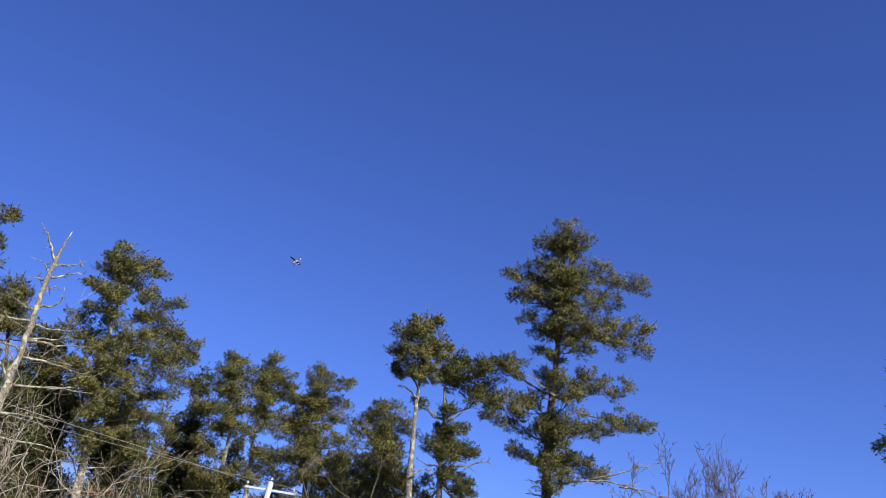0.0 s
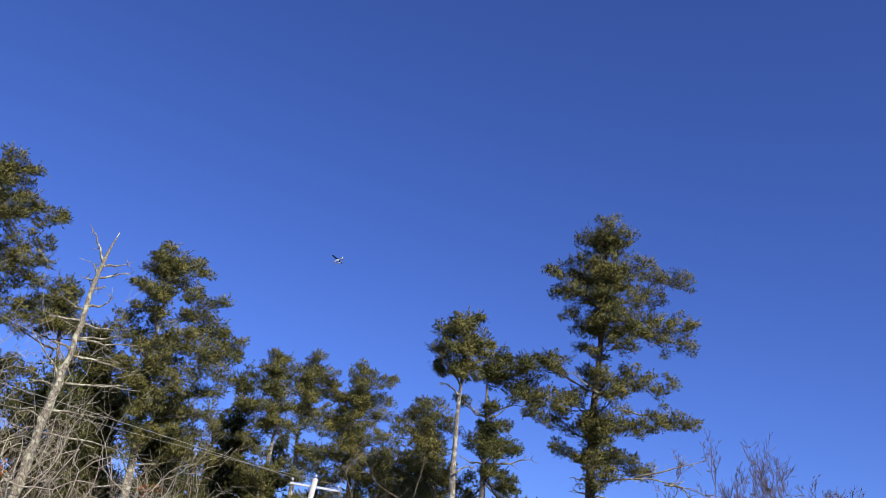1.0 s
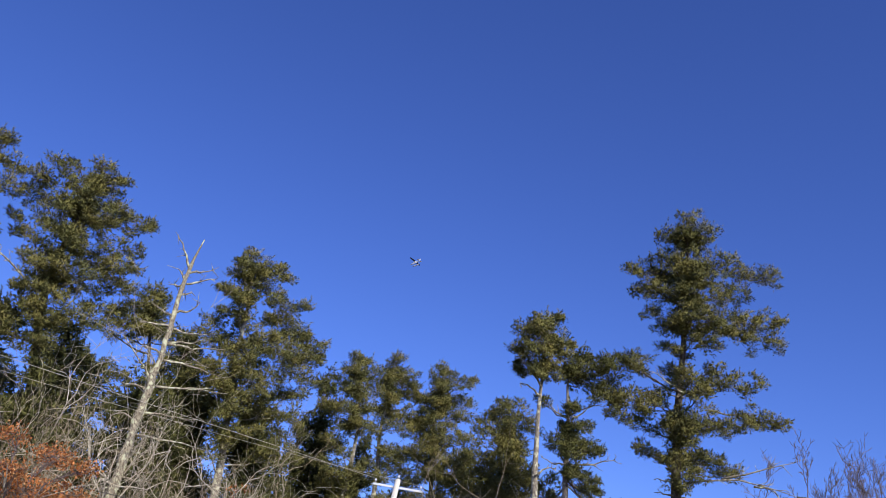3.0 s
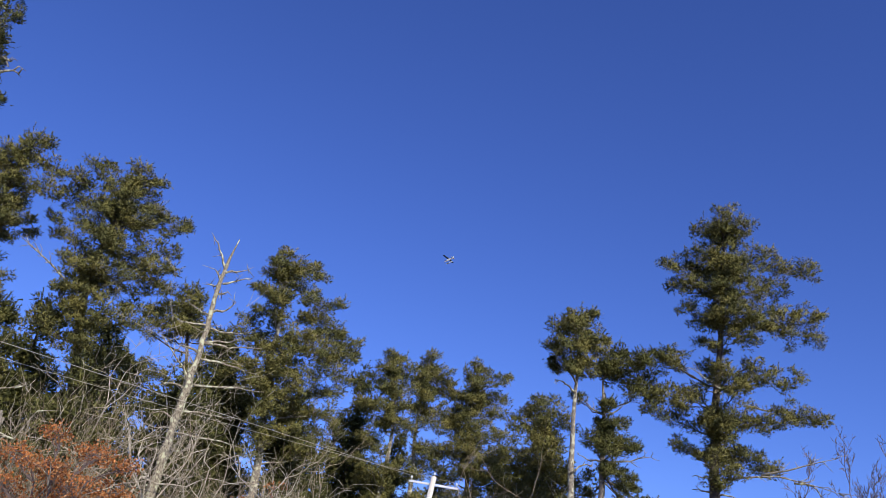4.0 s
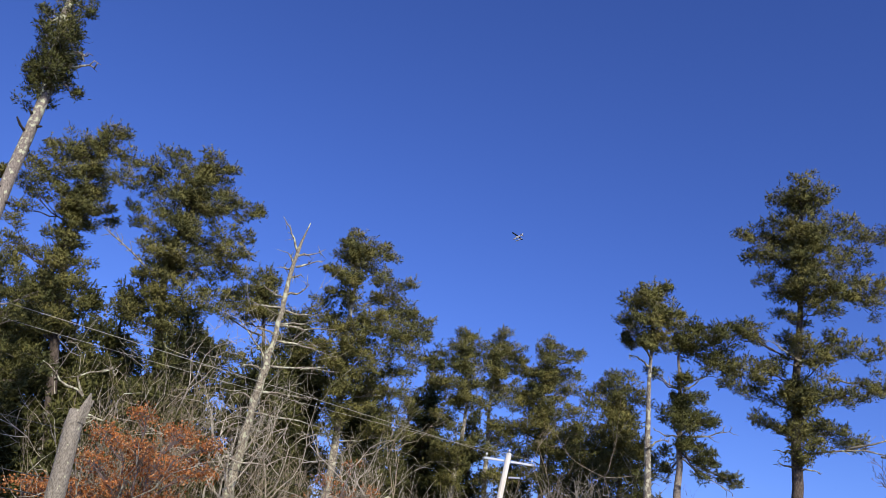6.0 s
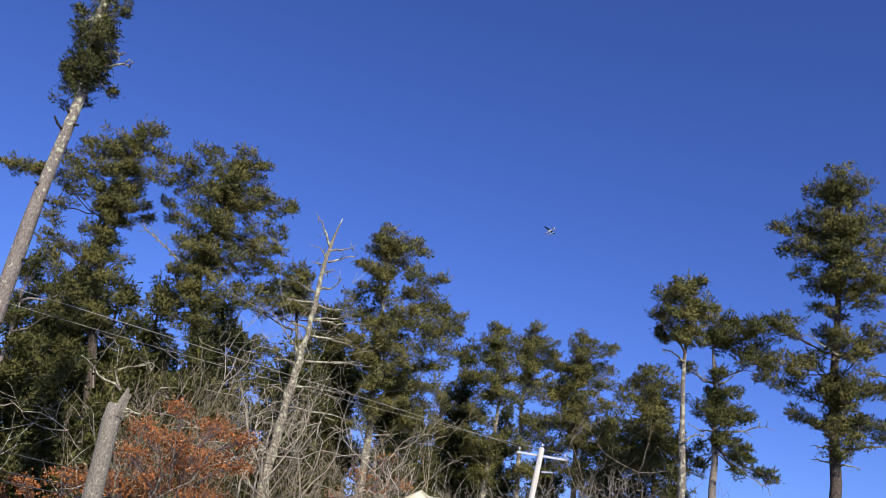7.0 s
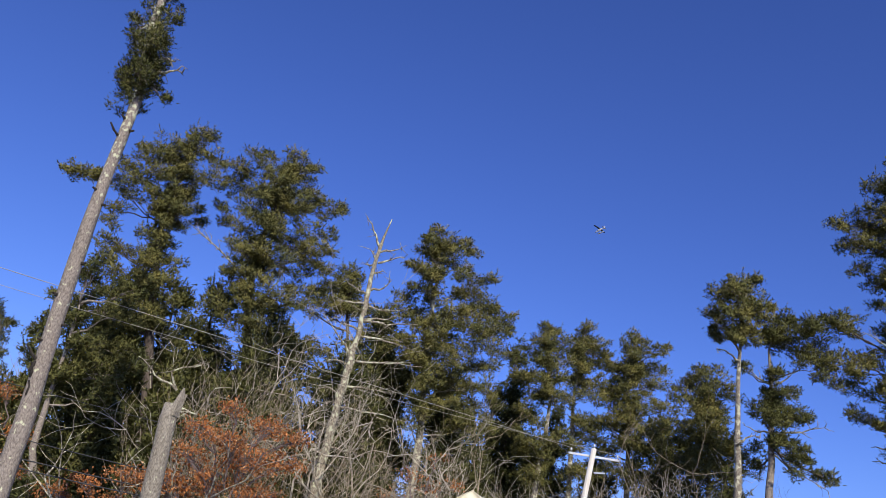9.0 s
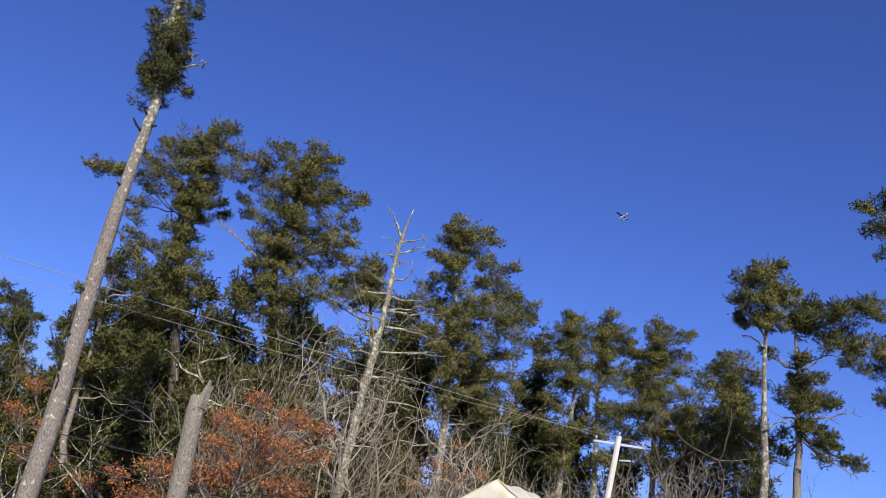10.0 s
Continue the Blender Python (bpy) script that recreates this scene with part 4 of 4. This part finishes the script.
for k, (a, d, h) in enumerate([(-47.0, 50, 9.0), (-45.2, 52, 8.6), (-43.6, 50, 8.0)]):
    bare_tree("bare_tree", "leafless tree with tangled pale twigs", a, d, 1, h, 170 + k, TWIG, 3, 0.10, 0.55, 0.25, 4)


# ---------------------------------------------------------------- utility pole with wires
def pole_and_wires():
    m, n, l, b = material("weathered_pole_wood", 0.85)
    g = noisy(n, l, 9.0, 6, (1, 1, 0.06))
    l.new(ramp(n, l, g.outputs[0], [(0.3, (0.60, 0.54, 0.44)), (0.55, (0.77, 0.73, 0.65)), (0.8, (0.82, 0.80, 0.75))]).outputs[0], b.inputs["Base Color"])
    bumped(n, l, b, g.outputs[0], 0.4, 0.01)
    steel, n, l, b = material("galvanised_steel", 0.5, 0.3)
    b.inputs["Base Color"].default_value = (0.62, 0.64, 0.66, 1)
    porcelain, n, l, b = material("white_porcelain", 0.25)
    b.inputs["Base Color"].default_value = (0.78, 0.78, 0.76, 1)
    cable, n, l, b = material("aluminium_wire", 0.5, 0.2)
    b.inputs["Base Color"].default_value = (0.52, 0.48, 0.38, 1)
    rubber, n, l, b = material("black_cable", 0.6)
    b.inputs["Base Color"].default_value = (0.07, 0.07, 0.07, 1)

    def build(azimuth, distance, height, arm_turn):
        pole = stand("utility_pole", azimuth, distance)
        tagged(pole, "wooden utility pole with crossarm and insulators", "utility pole", "poles along the road")
        v, f = [], []
        tube([np.array([0.09 * (h - height), 0, h]) for h in (-0.5, height * 0.5, height - 0.03, height)], [0.17, 0.15, 0.125, 0.105], 14, v, f)
        under(mesh_object("shaft", v, f, m, True), pole)
        c, s = math.cos(arm_turn), math.sin(arm_turn)

        def box(name, a, bb, w, hh, mat):
            bm = bmesh.new()
            bmesh.ops.create_cube(bm, size=1)
            ln = (Vector(bb) - Vector(a)).length
            bmesh.ops.scale(bm, vec=(ln, w, hh), verts=bm.verts)
            bmesh.ops.bevel(bm, geom=bm.edges[:], offset=min(w, hh) * 0.12, segments=1, affect="EDGES")
            q = (Vector(bb) - Vector(a)).to_track_quat("X", "Z").to_matrix().to_4x4()
            bmesh.ops.transform(bm, matrix=Matrix.Translation((Vector(a) + Vector(bb)) / 2) @ q, verts=bm.verts)
            me = bpy.data.meshes.new(name)
            bm.to_mesh(me)
            bm.free()
            me.materials.append(mat)
            return under(new(name, me), pole)

        z = height - 0.36
        y = 0.17
        arm = box("crossarm", (-1.15 * c, y - 1.15 * s, z), (1.22 * c, y + 1.22 * s, z), 0.09, 0.10, steel)
        box("bracket", (0.1, -0.1, height - 1.12), (0.62, -0.14, height - 1.08), 0.06, 0.07, steel)
        tops = []
        for u, zz in ((-1.05, z + 0.065), (1.12, z + 0.065), (0, height)):
            v, f = [], []
            x0, y0 = u * c, (y if u else 0) + u * s
            tube([np.array([x0, y0, zz + q]) for q in (-0.02, 0.08, 0.085, 0.12, 0.125, 0.16, 0.17, 0.2)], [0.018, 0.018, 0.055, 0.05, 0.035, 0.05, 0.03, 0.02], 10, v, f)
            under(mesh_object("insulator", v, f, porcelain, True), arm if u else pole, "white porcelain insulator")
            tops.append((x0, y0, zz + 0.19))
        return pole, [pole.matrix_world @ Vector(p) for p in tops]

    near, a = build(-8.88, 42.0, 7.6, 0.10)
    left, b = build(-63.76, 24.5, 6.8, 0.9)
    home = near.matrix_world.inverted()

    def wire(p, q, sag, r, mat):
        v, f = [], []
        pts = [p.lerp(q, i / 40) - Vector((0, 0, 4 * sag * (i / 40) * (1 - i / 40))) for i in range(41)]
        tube([np.array(home @ x) for x in pts], [r] * 41, 5, v, f)
        under(mesh_object("wire", v, f, mat, True), near)

    wire(a[0], b[0] - Vector((0, 0, b[0].z - 6.5)), 0.02, 0.010, cable)
    wire(a[1], b[1] - Vector((0, 0, b[1].z - 6.48)), 0.33, 0.007, cable)
    foot, far = near.matrix_world.translation, left.matrix_world.translation
    for z0, z1, sag, r in ((4.2, 4.1, 0.25, 0.010), (3.7, 3.3, 1.0, 0.014), (3.7, 2.85, 1.2, 0.018), (3.65, 2.7, 1.35, 0.018)):
        wire(Vector((foot.x, foot.y - 0.15, z0)), Vector((far.x, far.y, z1)), sag, r, rubber)


pole_and_wires()


# ---------------------------------------------------------------- fabric shelter
def shelter():
    m, n, l, b = material("cream_tarpaulin", 0.6)
    g = noisy(n, l, 2.5, 5)
    l.new(ramp(n, l, g.outputs[0], [(0.35, (0.80, 0.70, 0.46)), (0.6, (0.86, 0.82, 0.66))]).outputs[0], b.inputs["Base Color"])
    bumped(n, l, b, g.outputs[0], 0.5, 0.04)
    steel, n, l, b = material("painted_steel_tube", 0.45, 0.2)
    b.inputs["Base Color"].default_value = (0.6, 0.6, 0.58, 1)
    tent = stand("canopy_shelter", -16.12, 17.0)
    tent.matrix_world = tent.matrix_world @ pose(0, 0, 0, 0, 0, -21)
    tagged(tent, "cream fabric canopy shelter with sagging gable roof", "shelter")
    # roof: ridge along y, sagging between the bows
    v, f, nx, ny = [], [], 12, 14
    for j in range(ny + 1):
        for i in range(nx + 1):
            s, y = i / nx * 2 - 1, 3.4 * j / ny
            x = 1.45 * s
            z = 2.90 - 0.86 * abs(s) ** 0.95 - 0.05 * math.sin(math.pi * ((j / ny * 3) % 1)) * (1 - abs(s) * 0.4) - 0.015 * math.sin(9 * s + 3 * y)
            v.append(np.array([x, y, z]))
    for j in range(ny):
        for i in range(nx):
            o = j * (nx + 1) + i
            f.append((o, o + 1, o + nx + 2, o + nx + 1))
    cover = mesh_object("roof_cover", v, f, m, True)
    cover.modifiers.new("thick", "SOLIDIFY").thickness = 0.012
    under(cover, tent)
    # gable cloth
    v, f = [], []
    for i in range(nx + 1):
        s = i / nx * 2 - 1
        top = 2.90 - 0.86 * abs(s) ** 0.95 - 0.01
        for q in range(5):
            v.append(np.array([1.45 * s, 0.02 + 0.03 * math.sin(11 * s) * q / 4, top + (1.95 - top) * q / 4]))
    for i in range(nx):
        for q in range(4):
            o = i * 5 + q
            f.append((o, o + 1, o + 6, o + 5))
    gable = mesh_object("gable_cloth", v, f, m, True)
    gable.modifiers.new("thick", "SOLIDIFY").thickness = 0.01
    under(gable, tent)
    for x in (-1.42, 1.42):
        for y in (0.08, 1.7, 3.32):
            v, f = [], []
            tube([np.array([x, y, -0.05]), np.array([x, y, 2.03])], [0.024, 0.024], 10, v, f)
            under(mesh_object("leg", v, f, steel, True), tent)


shelter()


# ---------------------------------------------------------------- small aircraft far off
def aircraft():
    white, n, l, b = material("white_aircraft_paint", 0.3)
    g = noisy(n, l, 1.0, 2)
    l.new(ramp(n, l, g.outputs[0], [(0.3, (0.76, 0.77, 0.79)), (0.7, (0.82, 0.82, 0.82))]).outputs[0], b.inputs["Base Color"])
    # windows and struts; on the wing the dark colour stands for shade
    dark, n, l, b = material("dark_blue_trim_and_wing_shade", 0.35)
    b.inputs["Base Color"].default_value = (0.03, 0.04, 0.07, 1)
    plane = new("seaplane")
    w = radians(-10.16)
    plane.matrix_world = pose(480 * math.sin(w), 480 * math.cos(w), 196, 0, 0, 10.16) @ pose(0, 0, 0, -10, -7, -46) @ Matrix.Scale(0.9, 4)
    tagged(plane, "small white high-wing seaplane flying with twin floats", "aircraft")

    def body(name, pts, radii, mat, squash=1.0, sides=12):
        v, f = [], []
        tube([np.array(p, float) for p in pts], radii, sides, v, f)
        return under(mesh_object(name, v, f, mat, True), plane)

    def slab(name, corners, thick, mat):
        bm = bmesh.new()
        vs = [bm.verts.new(c) for c in corners]
        face = bm.faces.new(vs)
        ext = bmesh.ops.extrude_face_region(bm, geom=[face])
        nv = [e for e in ext["geom"] if isinstance(e, bmesh.types.BMVert)]
        bmesh.ops.translate(bm, vec=thick, verts=nv)
        bmesh.ops.recalc_face_normals(bm, faces=bm.faces)
        bmesh.ops.bevel(bm, geom=bm.edges[:], offset=0.03, segments=1, affect="EDGES")
        me = bpy.data.meshes.new(name)
        bm.to_mesh(me)
        bm.free()
        me.materials.append(mat)
        return under(new(name, me), plane)

    hull = body("fuselage", [(-3.4, 0, 0), (-3.1, 0, 0), (-2.2, 0, 0.1), (-0.8, 0, 0.25), (0.6, 0, 0.2), (2.6, 0, 0.25), (3.7, 0, 0.35)], [0.15, 0.42, 0.58, 0.72, 0.62, 0.32, 0.12], white)
    cabin = body("window_band", [(-1.6, 0, 0.55), (-1.2, 0, 0.62), (0.2, 0, 0.6), (0.6, 0, 0.5)], [0.2, 0.5, 0.48, 0.25], dark)
    cabin.parent = hull
    # shade of the wing's underside, put into its colour all over
    slab("wing", [(-1.3, -4.9, 1.0), (-0.3, -4.9, 1.0), (0.2, 0, 1.0), (-0.3, 4.9, 1.0), (-1.3, 4.9, 1.0), (-1.4, 0, 1.0)], (0, 0, 0.16), dark)
    slab("tail_fin", [(2.6, 0, 0.4), (3.9, 0, 0.4), (4.1, 0, 1.9), (3.4, 0, 1.9)], (0, 0.1, 0), white)
    slab("tailplane", [(2.9, -1.7, 0.5), (3.7, -1.7, 0.5), (3.7, 1.7, 0.5), (2.9, 1.7, 0.5)], (0, 0, 0.08), white)
    for y in (-1.1, 1.1):
        pontoon = body("float", [(-3.2, y, -1.35), (-2.7, y, -1.5), (-1.0, y, -1.55), (0.8, y, -1.45), (2.4, y, -1.25)], [0.08, 0.3, 0.36, 0.3, 0.08], white, sides=10)
        for x in (-1.7, 0.3):
            body("strut", [(x, y * 0.5, -0.2), (x, y, -1.4)], [0.05, 0.05], dark, sides=6).parent = pontoon


aircraft()
